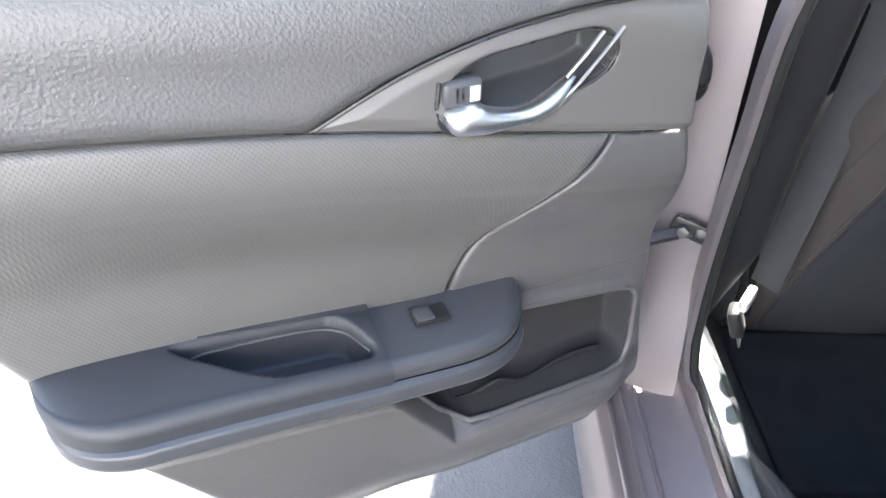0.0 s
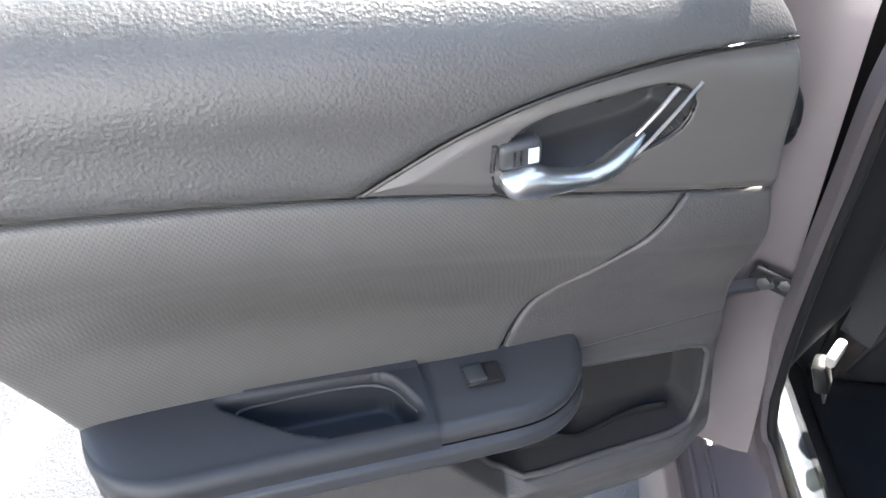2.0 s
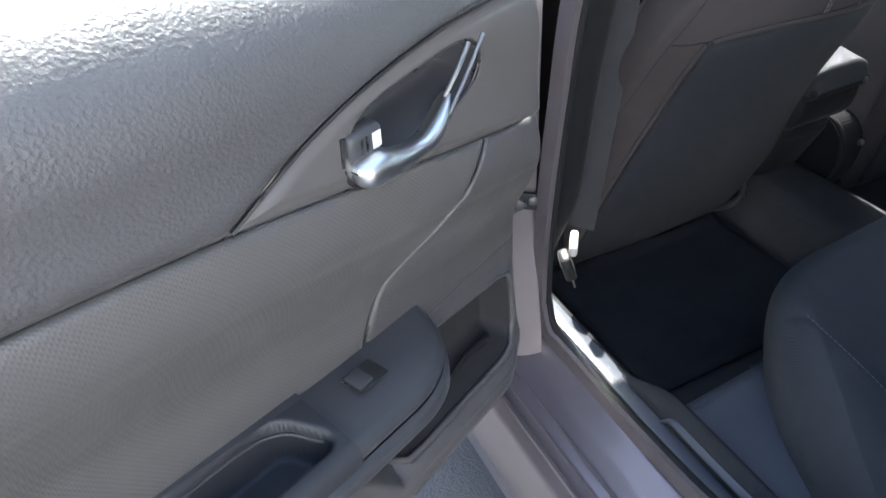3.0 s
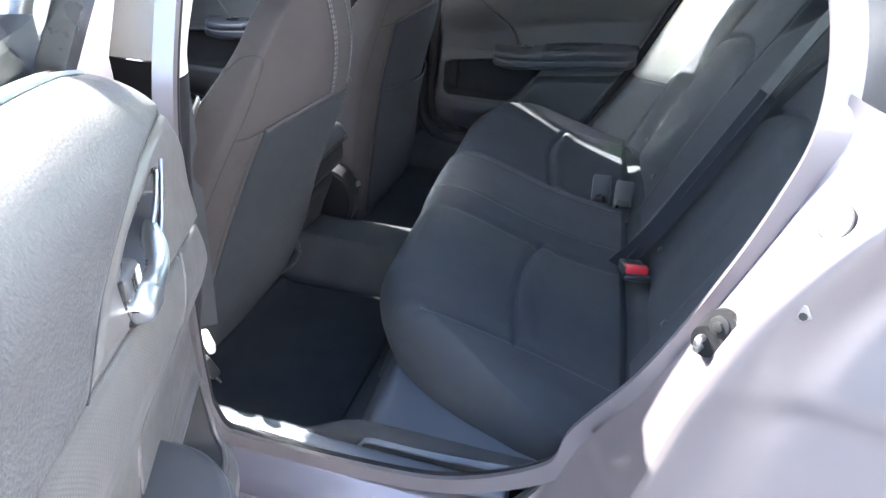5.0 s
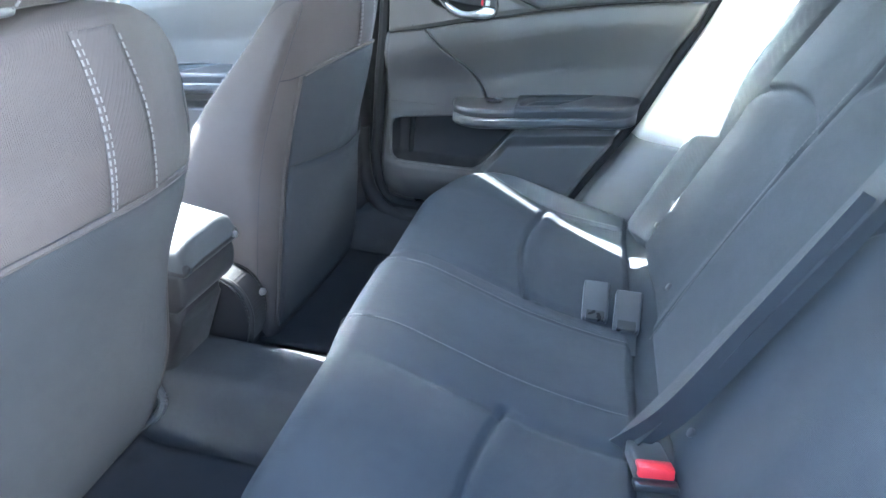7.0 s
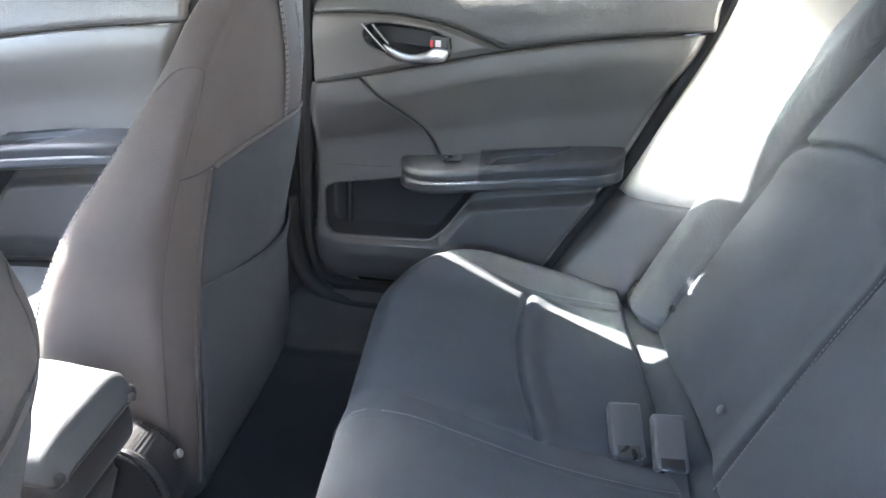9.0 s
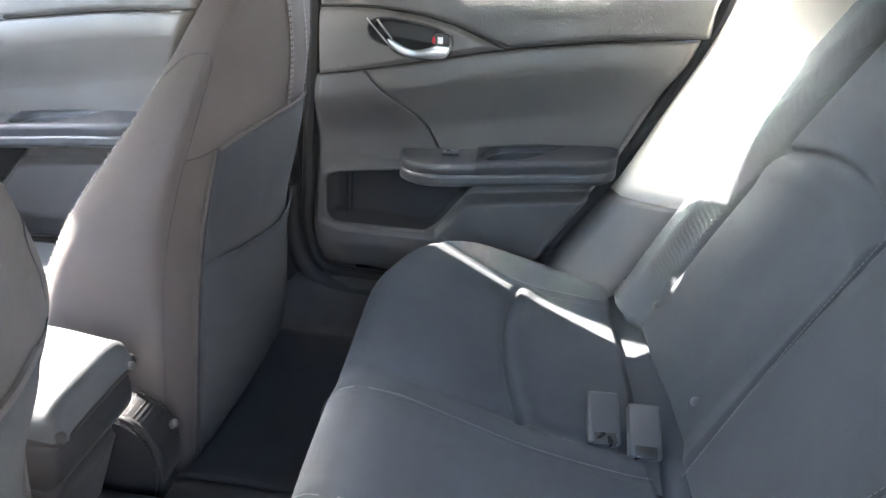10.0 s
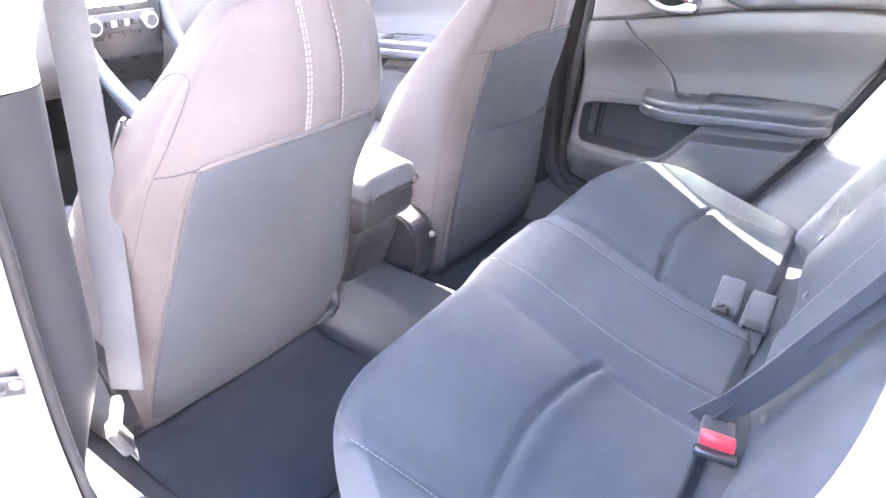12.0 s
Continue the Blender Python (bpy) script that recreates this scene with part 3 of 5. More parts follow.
def build_body():
    car = thing("sedan", (0.5, 0.9, 0.0), "dark metallic grey sedan body around the cabin", "car")

    def M(y, far):
        return 2 * MID - y if far else y
    for far in (False, True):
        # sill with its step, painted outside
        prof = ((0.005, 0.17), (-0.005, 0.24), (0.012, 0.33), (0.045, 0.352), (0.10, 0.358), (0.135, 0.368), (0.16, 0.378), (0.16, 0.18))
        part("sill", prism([(M(y, far), z) for y, z in prof], "x", -1.2, 1.0, 0.006), PAINT, car, "glossy painted door sill", smooth=40)
        for k in range(3):
            y0 = 0.028 + 0.022 * k
            part("sill_rib", sweep([(x, M(y0, far), 0.352 + 0.002 * k) for x in (0.0, 0.4, 0.8)], ring(0.004, 6)), PAINT, car)
        scuff = ((0.160, 0.30), (0.160, 0.380), (0.168, 0.388), (0.185, 0.389), (0.205, 0.382), (0.222, 0.350), (0.232, 0.255), (0.19, 0.255))
        # one cover on both sides: near colour lightened as lit, far darkened as shaded
        part("scuff_plate", prism([(M(y, far), z) for y, z in scuff], "x", -0.02, 0.66, 0.005), PILLAR if far else SCUFF, car, "black plastic sill cover, light or shade of its side in the colour", smooth=50)
        # pillar between the doors: painted outside, trim inside
        def pil(u, v, x0, x1, y0, y1):
            z = lerp(0.37, 1.34, v)
            tum = 0.55 * max(0.0, z - 1.0)
            x = lerp(x0, x1, u)
            return Vector((x - 0.05 * v + 0.03 * smooth(0.25, 0.0, v), M(lerp(y0, y1, math.sin(u * math.pi)) + tum, far), z))
        part("pillar_panel", grid(lambda u, v: pil(u, v, -0.085, 0.135, 0.03, 0.058), 16, 24), PAINT, car, "glossy painted door pillar", solid=0.02, smooth=60)
        part("pillar_jamb", grid(lambda u, v: Vector((0.135 + 0.03 * smooth(0.25, 0.0, v) - 0.05 * v + 0.04 * u, M(lerp(0.035, 0.055 if far else 0.125, u) + 0.55 * max(0.0, lerp(0.37, 1.34, v) - 1.0), far), lerp(0.36, 1.34, v))), 8, 24), PAINT, car, smooth=60)

        def trim(u, v, za, zb):
            z = lerp(za, zb, v)
            tum = 0.45 * max(0.0, z - 1.0)
            an = u * math.pi
            vv = (z - 0.37) / 0.97
            x = 0.10 - 0.075 * math.cos(an) * (1.0 + 0.25 * smooth(0.6, 0.4, z)) - 0.04 * vv
            c, q = math.cos(an), math.sin(an)
            xr = PILLAR_REAR(z)
            x, deep = (xr - 0.03) / 2 - (xr + 0.03) / 2 * math.copysign(abs(c) ** 0.42, c), 0.086 * smooth(0.30, 0.62, z) + 0.004
            if far:
                x, deep, tum = 0.10 - 0.055 * math.cos(an) * (1 if z > 0.967 else 1.3) - 0.04 * vv - 0.085, 0.094, 0.62 * max(0.0, z - 1.20)
            return Vector((x, M(0.135 + deep * abs(math.sin(an)) ** (0.7 if far else 0.42) + tum, far), z))
        part("pillar_trim", grid(lambda u, v: trim(u, v, 0.37, 0.965), 24, 30), PILLAR, car, "black lower pillar trim", smooth=180)
        part("pillar_trim", grid(lambda u, v: trim(u, v, 0.967, 1.34), 24, 16), LIGHTTRIM, car, "light grey upper pillar trim", smooth=180)
        part("pillar_base", grid(lambda u, v: Vector((lerp(-0.16, 0.100 + 0.04 * smooth(0.25, 0.0, v), u), M(0.160 + 0.025 * math.sin(u * math.pi) - 0.04 * (2 * u - 1) ** 6, far), lerp(0.27, 0.94, v))), 24, 20), RUBBER, car, "black lower pillar trim", solid=0.004, smooth=180) if far else None
        # weather seal round the rear opening
        loop = [(0.178, 0.145, 0.46), (0.196, 0.150, 0.405), (0.24, 0.158, 0.386), (0.42, 0.158, 0.386), (0.58, 0.155, 0.41)]
        loop += [(OPEN_X(z), 0.145 - 0.02 * (z > 0.6) + 0.22 * max(0.0, z - 1.0) ** 1.2, z) for z in (0.50, 0.58, 0.70, 0.82, 0.94, 1.03, 1.12, 1.20)]
        loop += [(0.74, 0.215, 1.285), (0.60, 0.225, 1.315), (0.40, 0.225, 1.33), (0.22, 0.222, 1.325), (0.190, 0.215, 1.29), (0.205, 0.18, 1.15), (0.215, 0.138, 0.98), (0.196, 0.135, 0.80), (0.182, 0.138, 0.60)]
        loop = [(x, y + 0.36 * max(0.0, z - 1.04), z) for x, y, z in loop]
        pts = spline([(x, M(y, far), z) for x, y, z in loop] + [(loop[0][0], M(loop[0][1], far), loop[0][2])], 150)
        part("weather_seal", sweep(pts[:-1], ring(0.0085, 10), closed=True, up=(0, 1, 0)), RUBBER, car, "black rubber door seal")
        off = [p + Vector((0.0, (0.014 if far else -0.014), 0.0)) for p in pts[:-1]]
        part("seal_flange", sweep(off, ((-0.014, -0.004), (0.014, -0.004), (0.014, 0.004), (-0.014, 0.004)), closed=True, up=(0, 1, 0)), PAINT, car)
        # rear jamb and quarter panel
        def jamb(u, v):
            z = lerp(0.34, 1.055, v)
            xa, xb = OPEN_X(z) + 0.004, SKIN_X(z)
            w = u
            return Vector((lerp(xa, xb, w) - 0.010 * math.sin(w * math.pi), M(lerp(0.135 - 0.02 * (z > 0.6), 0.030, w ** 1.5), far), z - 0.012 * math.sin(w * math.pi)))
        part("rear_jamb", grid(jamb, 20, 50), PAINT, car, "glossy painted door jamb", smooth=180)

        def quarter(u, v):
            z = lerp(0.22, 1.03, v)
            x = SKIN_X(z) + (2.05 - SKIN_X(z)) * u
            y = 0.030 + (0.095 * smooth(0.50, 1.03, z) - 0.012 * smooth(0.74, 0.78, z) + 0.03 * smooth(0.5, 0.25, z)) * smooth(0.0, 0.10, u) - 0.13 * smooth(-0.12, 0.55, u) * smooth(0.25, 0.5, z) + 0.0117 * smooth(0.25, 0.5, z)
            arch = math.hypot(x - 1.62, z - 0.33)
            y -= 0.022 * smooth(0.43, 0.36, arch)
            return Vector((x, M(y, far), z))
        bm = grid(quarter, 90, 70)
        bmesh.ops.delete(bm, geom=[f for f in bm.faces if math.hypot(f.calc_center_median().x - 1.62, f.calc_center_median().z - 0.33) < 0.345], context="FACES")
        part("quarter_panel", bm, PAINT, car, "glossy dark metallic rear quarter panel", solid=0.003, smooth=180)

        def cpil(u, v):
            z = lerp(1.03, 1.36, v)
            xa = lerp(1.0, 0.80, smooth(0.35, 1.0, v))
            xb = lerp(1.95, 1.25, v ** 0.8)
            return Vector((lerp(xa, xb, u), M(0.115 + 0.42 * max(0, z - 1.03), far), z))
        part("rear_pillar", grid(cpil, 20, 16), PAINT, car, solid=0.01, smooth=180)
        # cabin side trim beside the seat back
        def side(u, v):
            z = lerp(0.36, 1.32, v)
            xa = REAR(min(z, 1.09)) + 0.018 if far else OPEN_X(min(z, 1.27)) + 0.004
            xa -= 0.6 * max(0.0, z - 1.12) if far else 0.0
            xb = max(xa + 0.05, 0.98 + 0.50 * max(0.0, z - 0.55) ** 0.9)
            x = lerp(xa, xb, u)
            y = (lerp(0.198, 0.305, u ** 0.35) if far else lerp(0.140, 0.305, u ** 0.55)) + (0.20 * max(0.0, z - 1.0) + 0.30 * max(0.0, z - 1.10))
            return Vector((x, M(y, far), z))
        def side_part(za, zb):
            return grid(lambda u, v: side(u, (lerp(za, zb, v) - 0.36) / 0.96), 20, 24)
        part("side_trim", side_part(0.36, 0.66), PLASTIC, car, "black lower side trim", smooth=180, solid=0.004)
        # far copy lightened above 0.66, where the sun falls: sunlight put into its colour
        part("side_trim", side_part(0.66, 1.32), LIGHTTRIM if far else PLASTIC, car, smooth=180, solid=0.004, label="light grey upper pillar trim" if far else "black side trim")
        # roof rail trim
        part("roof_rail", sweep(spline([(x, M(0.325, far), z) for x, z in ((-0.66, 1.235), (-0.1, 1.352), (0.3, 1.358), (0.7, 1.33), (1.0, 1.29), (1.25, 1.24))], 24), ((-0.035, -0.02), (0.035, -0.02), (0.045, 0.03), (-0.045, 0.05))), LIGHTTRIM, car, "light grey roof rail trim")
        part("roof_rail_skin", sweep(spline([(x, M(0.300, far), z) for x, z in ((-0.66, 1.27), (-0.1, 1.385), (0.3, 1.392), (0.7, 1.362), (1.0, 1.32), (1.3, 1.25))], 24), ((-0.04, -0.012), (0.03, -0.012), (0.03, 0.03), (-0.03, 0.02))), PAINT, car)

    # jamb fittings on the near side: striker plate, dovetail and rubber stops
    ax = (-0.60, -0.76, 0.22)
    bm = disc((0.859, 0.063, 0.829), 0.018, 0.010, ax, 24, 0.0)
    disc((0.850, 0.063, 0.809), 0.016, 0.010, ax, 24, 0.0, bm)
    bmesh.ops.convex_hull(bm, input=bm.verts)
    plate = part("striker_plate", bm, BLACK, car, "oblong black striker plate", smooth=30)
    part("bolt_recess", disc((0.856, 0.059, 0.831), 0.011, 0.004, ax, 20, 0.0015), RUBBER, plate)
    part("bolt", disc((0.854, 0.057, 0.8315), 0.0055, 0.005, ax, 6, 0.001), BLACK, plate)
    part("striker", tube([(0.844, 0.060, 0.814), (0.840, 0.054, 0.815), (0.839, 0.052, 0.809), (0.840, 0.054, 0.803), (0.844, 0.060, 0.804)], 0.0040, 24, 8), METAL, plate, "bright steel striker loop")
    seat_ring = part("plug_ring", disc((0.9215, 0.0602, 0.9585), 0.0185, 0.003, (-0.86, -0.38, 0.34), 32, 0.001), RUBBER, car)
    part("rubber_stop", disc((0.9210, 0.0600, 0.9587), 0.0170, 0.004, (-0.86, -0.38, 0.34), 32, 0.0015), PAINT, seat_ring, "round plug in the jamb")
    part("door_stop", disc((0.852, 0.052, 0.752), 0.007, 0.012, (-0.4, -0.9, 0.0), 12), RUBBER, car)
    tab = part("catch_tab", prism([(-0.012, -0.004), (0.004, -0.0075), (0.014, -0.006), (0.014, 0.006), (0.004, 0.0075), (-0.012, 0.004)], "y", -0.0015, 0.0015, 0.0006), METAL, car, "small steel catch tab with a screw")
    tab.data.transform(pose(0.908, 0.034, 0.884, 0, 50, -20))
    part("screw", disc((0.914, 0.031, 0.877), 0.004, 0.004, (-0.3, -0.95, 0.1), 8, 0.0006), BLACK, tab)
    # check strap of the open door
    strap = part("check_strap", sweep([(0.163, 0.100, 0.645), (0.172, 0.06, 0.642), (0.182, 0.02, 0.636), (0.195, -0.02, 0.63)], ((-0.009, -0.003), (0.009, -0.003), (0.009, 0.003), (-0.009, 0.003))), METAL, car, "steel door check strap")
    part("check_plate", box(-0.026, 0.026, -0.004, 0.004, -0.014, 0.014, 0.004, m=pose(0.162, 0.102, 0.647, 0, 15, 70)), BLACK, strap, "black strap bracket")
    part("check_bolt", disc((0.171, 0.089, 0.650), 0.009, 0.012, (0.9, -0.4, 0.2), 6), ARM, strap)
    part("check_bolt", disc((0.168, 0.115, 0.646), 0.008, 0.012, (0.9, -0.4, 0.2), 6), ARM, strap)
    part("wiring_boot", tube([(0.115, 0.070, 0.880), (0.145, 0.071, 0.866), (0.147, 0.069, 0.838), (0.118, 0.064, 0.822)], 0.013, 24, 12), RUBBER, car, "black rubber wiring boot")
    # far sill cover curving down from the pillar
    part("sill_cover", tube([(0.060, 1.612, 0.60), (0.062, 1.610, 0.50), (0.080, 1.606, 0.425), (0.130, 1.602, 0.372), (0.22, 1.598, 0.356), (0.42, 1.598, 0.354)], 0.020, 50, 12, up=(0, 1, 0)), PILLAR, car, "black rounded sill cover")
    for z in (0.50, 0.90):
        part("door_hinge", box(0.075, 0.16, -0.015, 0.055, z - 0.03, z + 0.03, 0.008), PAINT, car, "painted steel door hinge")

    # floor pan with tunnel
    def floor(u, v):
        x, y = lerp(-1.25, 0.80, u), lerp(0.19, 1.61, v)
        z = 0.262 + 0.100 * smooth(0.76, 0.83, y) * smooth(0.985, 0.945, y) + 0.12 * smooth(0.255, 0.205, y) + 0.12 * smooth(1.545, 1.595, y)
        z += 0.05 * smooth(0.30, 0.42, x) * (1 if 0.2 < y < 1.6 else 0) - 0.01 * smooth(-0.05, -0.4, x)
        z += 0.0015 * noise.noise((x * 9, y * 9, 0))
        return Vector((x, y, z))
    part("floor_carpet", grid(floor, 90, 110), CARPET, car, "black carpeted floor with a centre tunnel", solid=0.004, smooth=180)
    part("underbody", box(-1.2, 1.9, 0.1, 1.7, 0.17, 0.235, 0.01), BLACK, car)

    # roof, headliner, screens, shelf
    def roof(u, v, dz, w):
        x, y = lerp(-0.60, 1.28, u), lerp(0.325 - w, 1.475 + w, v)
        z = 1.375 - 0.11 * (2 * abs(u - 0.48)) ** 2.4 + 0.045 * (1 - (2 * v - 1) ** 2) + dz
        return Vector((x, y, z))
    part("roof_skin", grid(lambda u, v: roof(u, v, 0.01, 0.02), 24, 20), PAINT, car, solid=0.004, smooth=180)
    part("headliner", grid(lambda u, v: roof(u, v, -0.035, 0.0), 24, 20), HEADLINER, car, "light grey cloth headliner", solid=0.006, smooth=180)
    for nm, a, b, wa, wb in (("windscreen", (-0.60, 1.29), (-1.45, 0.97), 0.56, 0.72), ("rear_window", (1.27, 1.31), (1.80, 1.06), 0.55, 0.62)):
        sc = part(nm, grid(lambda u, v: Vector((lerp(a[0], b[0], v), MID + (2 * u - 1) * lerp(wa, wb, v), lerp(a[1], b[1], v) - 0.03 * (2 * u - 1) ** 2)), 14, 8), CLEAR, car, "clear curved glass", solid=0.005, smooth=180)
        sc.visible_shadow = False
    part("parcel_shelf", box(1.10, 1.86, 0.22, 1.58, 1.02, 1.05, 0.01), CARPET, car, "black parcel shelf")
    part("boot_wall", box(1.84, 1.88, 0.1, 1.7, 0.25, 1.06, 0.01), PAINT, car)
    part("bonnet", grid(lambda u, v: Vector((lerp(-1.30, -2.25, u), lerp(0.10, 1.70, v), 0.99 - 0.22 * u ** 1.6 + 0.03 * (1 - (2 * v - 1) ** 2))), 10, 10), PAINT, car, solid=0.01, smooth=180)
    # boot lid, wings, bumpers and wheels close the outside
    part("boot_lid", grid(lambda u, v: Vector((lerp(1.78, 2.18, u), lerp(0.14, 1.66, v), 1.045 - 0.10 * u ** 3 + 0.02 * (1 - (2 * v - 1) ** 2))), 10, 12), PAINT, car, solid=0.01, smooth=180)
    part("rear_bumper", grid(lambda u, v: Vector((2.18 + 0.05 * math.sin(v * math.pi) - 0.14 * abs(2 * u - 1) ** 4, lerp(0.03, 1.77, u), lerp(0.24, 0.95, v))), 24, 12), PAINT, car, solid=0.01, smooth=180)
    part("front_bumper", grid(lambda u, v: Vector((-2.25 - 0.08 * math.sin(v * math.pi) + 0.22 * abs(2 * u - 1) ** 4, lerp(0.05, 1.75, u), lerp(0.20, 0.78, v))), 24, 12), PAINT, car, solid=0.01, smooth=180)
    for far in (False, True):
        bm = grid(lambda u, v: Vector((lerp(-1.02, -2.05, u), M(0.03 + 0.07 * smooth(0.75, 0.98, lerp(0.24, 0.97, v)) + 0.05 * u ** 3, far), lerp(0.24, 0.97 - 0.17 * u ** 1.6, v))), 50, 30)
        bmesh.ops.delete(bm, geom=[f for f in bm.faces if math.hypot(f.calc_center_median().x + 1.50, f.calc_center_median().z - 0.33) < 0.345], context="FACES")
        part("front_wing", bm, PAINT, car, solid=0.004, smooth=180)
        for x in (-1.50, 1.62):
            y0 = M(0.13, far)
            tyre = part("tyre", sweep([(x + 0.255 * math.cos(q), y0, 0.325 + 0.255 * math.sin(q)) for q in np.linspace(0, 2 * math.pi, 41)[:-1]], [(0.095 * math.copysign(abs(math.cos(q)) ** 0.5, math.cos(q)), 0.065 * math.sin(q)) for q in np.linspace(0, 2 * math.pi, 17)[:-1]], closed=True, up=(0, 1, 0)), RUBBER, car, "black rubber tyre")
            rim_ = part("rim", disc((x, y0, 0.325), 0.205, 0.13, (0, 1, 0), 36, 0.01), METAL, tyre, "grey alloy rim")
            for k in range(5):
                a = 2 * math.pi * k / 5
                part("spoke", box(-0.02, 0.02, -0.07, 0.07, 0.02, 0.195, 0.008, m=Matrix.Translation((x, y0, 0.325)) @ Matrix.Rotation(a, 4, "Y")), METAL, tyre)
    part("bulkhead", box(-1.35, -1.28, 0.1, 1.7, 0.2, 0.95, 0.02), BLACK, car)
    return car


build_body()


# ---------- floor mat ----------
def build_mat(y0, y1, label):
    def f(u, v):
        x, y = lerp(-0.02, 0.315, u), lerp(y0, y1, v)
        e = min(u, 1 - u, v, 1 - v)
        return Vector((x, y, 0.2745 + 0.004 * smooth(0.06, 0.02, e) + 0.002 * noise.noise((x * 12, y * 12, 2)) + 0.01 * smooth(0.1, 0.0, u)))
    tagged(part("floor_mat", grid(f, 30, 34), MAT, None, solid=0.006, smooth=180), label, "floor mat", "rear floor mats")


build_mat(0.285, 0.735, "black carpet floor mat in the rear footwell")
build_mat(1.065, 1.515, "black carpet floor mat in the rear footwell")


# ---------- front seats ----------
HALF = line((0.25, 0.40, 0.55, 0.70, 0.80, 0.86, 0.91, 0.96, 1.00, 1.03, 1.045), (0.200, 0.212, 0.222, 0.230, 0.232, 0.214, 0.192, 0.162, 0.136, 0.102, 0.070))
DEEP = line((0.25, 0.50, 0.57, 0.66, 0.74, 0.855, 0.95, 1.045), (0.290, 0.285, 0.275, 0.255, 0.224, 0.162, 0.118, 0.075))


def build_front_seat(cy, rear, top, outward, seam, foot, pocket_seam):
    """rear: depth of the back's rear face by height; top: its highest point; outward: the side of the nearer car door, -1 or 1."""
    label = "charcoal fabric front car seat with headrest"
    label += " and map pocket" if pocket_seam else ", leaning back"
    seat = thing("driver_seat" if outward < 0 else "passenger_seat", (foot - 0.2, cy, 0.27), label, "car seat", "front seats")

    def widths(z, side):
        """Half width of the whole back and of its rear face, on the side given."""
        zz = z * 1.045 / top if z > 0.5 else z
        w = HALF(zz)
        grow = 0.040 * smooth(0.76, 0.44, zz) if side != outward and outward < 0 else 0.0
        if side == outward and outward > 0:
            w = max(w, 0.232 - 0.9 * max(0.0, zz - 0.93) ** 1.15) if zz < 1.02 else max(w, 0.162 - 3.2 * (zz - 1.02))
        face = lerp(w * 0.93, w * 0.725, smooth(0.36, 0.80, zz))
        return w + grow, face + grow * 0.95

    def control(z):
        zz = z * 1.045 / top if z > 0.5 else z
        t, sag = DEEP(zz), 0.046 * smooth(0.30, 0.75, zz) * smooth(1.10, 0.9, zz) + 0.006
        pts = []
        for side in (1, -1):
            w, f = widths(z, side)
            k = t / 0.2
            half = [(0.5 * f, -0.29 * sag), (f, -sag), ((f + w) / 2 + 0.010 * k, -sag - 0.022 * k), (w, -sag - 0.32 * (t - sag)), (w - 0.003, -t + 0.022 * k), (w - 0.024 * k, -t), (w - 0.085 * k, -t + 0.038 * k)]
            pts.append([(side * p, q) for p, q in half])
        return [(0.0, 0.0)] + pts[0] + [(0.0, -t + 0.05 * k)] + pts[1][::-1]

    def skin(z, k, grow=0.0):
        """A point of the back's surface: k runs round it, 0 behind, 2 and 14 at the rear edges, 8 in front."""
        c = control(z)
        n = len(c)
        j, t = int(math.floor(k)) % n, k - math.floor(k)
        p0, p1, p2, p3 = (Vector(c[(j + i) % n]) for i in (-1, 0, 1, 2))
        q = 0.5 * (2 * p1 + (p2 - p0) * t + (2 * p0 - 5 * p1 + 4 * p2 - p3) * t * t + (3 * p1 - p0 - 3 * p2 + p3) * t ** 3)
        if grow:
            d = 0.5 * ((p2 - p0) + 2 * (2 * p0 - 5 * p1 + 4 * p2 - p3) * t + 3 * (3 * p1 - p0 - 3 * p2 + p3) * t * t)
            q = q + Vector((d.y, -d.x)).normalized() * -grow
        return Vector((rear(z) + q.y, cy + q.x, z))

    def back_pt(a, z, out=0.0):
        """A point of the rear face, a metres to the side of the seat's middle."""
        side = 1 if a >= 0 else -1
        f = widths(z, side)[1]
        lo, hi = 0.0, 4.0
        for _ in range(14):
            m = (lo + hi) / 2
            lo, hi = (m, hi) if abs(skin(z, side * m).y - cy) < abs(a) else (lo, m)
        p = skin(z, side * lo)
        n = Vector((1.0, 0.55 * a / f, -0.25)).normalized()
        return p + n * out

    zs = [0.27 + (top - 0.27) * (1 - (1 - k / 50) ** 1.3) for k in range(51)]
    bm = bmesh.new()
    rings = [[bm.verts.new(skin(z, 16 * i / 96)) for i in range(96)] for z in zs]
    for q in (0.82, 0.55, 0.25):
        c = sum((v.co for v in rings[50]), Vector()) / 96
        rings.append([bm.verts.new(c + (v.co - c) * q + Vector((0, 0, 0.010 * (1 - q * q)))) for v in rings[50]])
    for r0, r1 in zip(rings, rings[1:]):
        for i in range(96):
            bm.faces.new((r0[i], r0[(i + 1) % 96], r1[(i + 1) % 96], r1[i]))
    bm.faces.new(rings[-1])
    cover = part("backrest", bm, FABRIC_SIDE, seat, "brown-grey fabric backrest cover", smooth=180)

    def seam_z(a):
        return seam - 1.25 * a * a

    def panel(u, v):
        z0 = 0.300 + 0.02 * (2 * abs(u - 0.5)) ** 4
        side = 1 if u >= 0.5 else -1
        zz = lerp(z0, seam_z(side * 0.16) - 0.002, v)
        a = (2 * u - 1) * (widths(zz, side)[1] - 0.004)
        z = lerp(z0, seam_z(a) - 0.002, v)
        e = min(u, 1 - u)
        return back_pt(a, z, 0.0015 + 0.0035 * smooth(0.0, 0.05, e) + 0.0035 * noise.noise((a * 6, z * 5, cy)) * smooth(0.0, 0.1, e) - 0.003 * smooth(0.97, 1.0, v))
    part("back_panel", grid(panel, 46, 60), FABRIC_BACK, seat, "dark grey fabric back panel", solid=0.002, smooth=180)
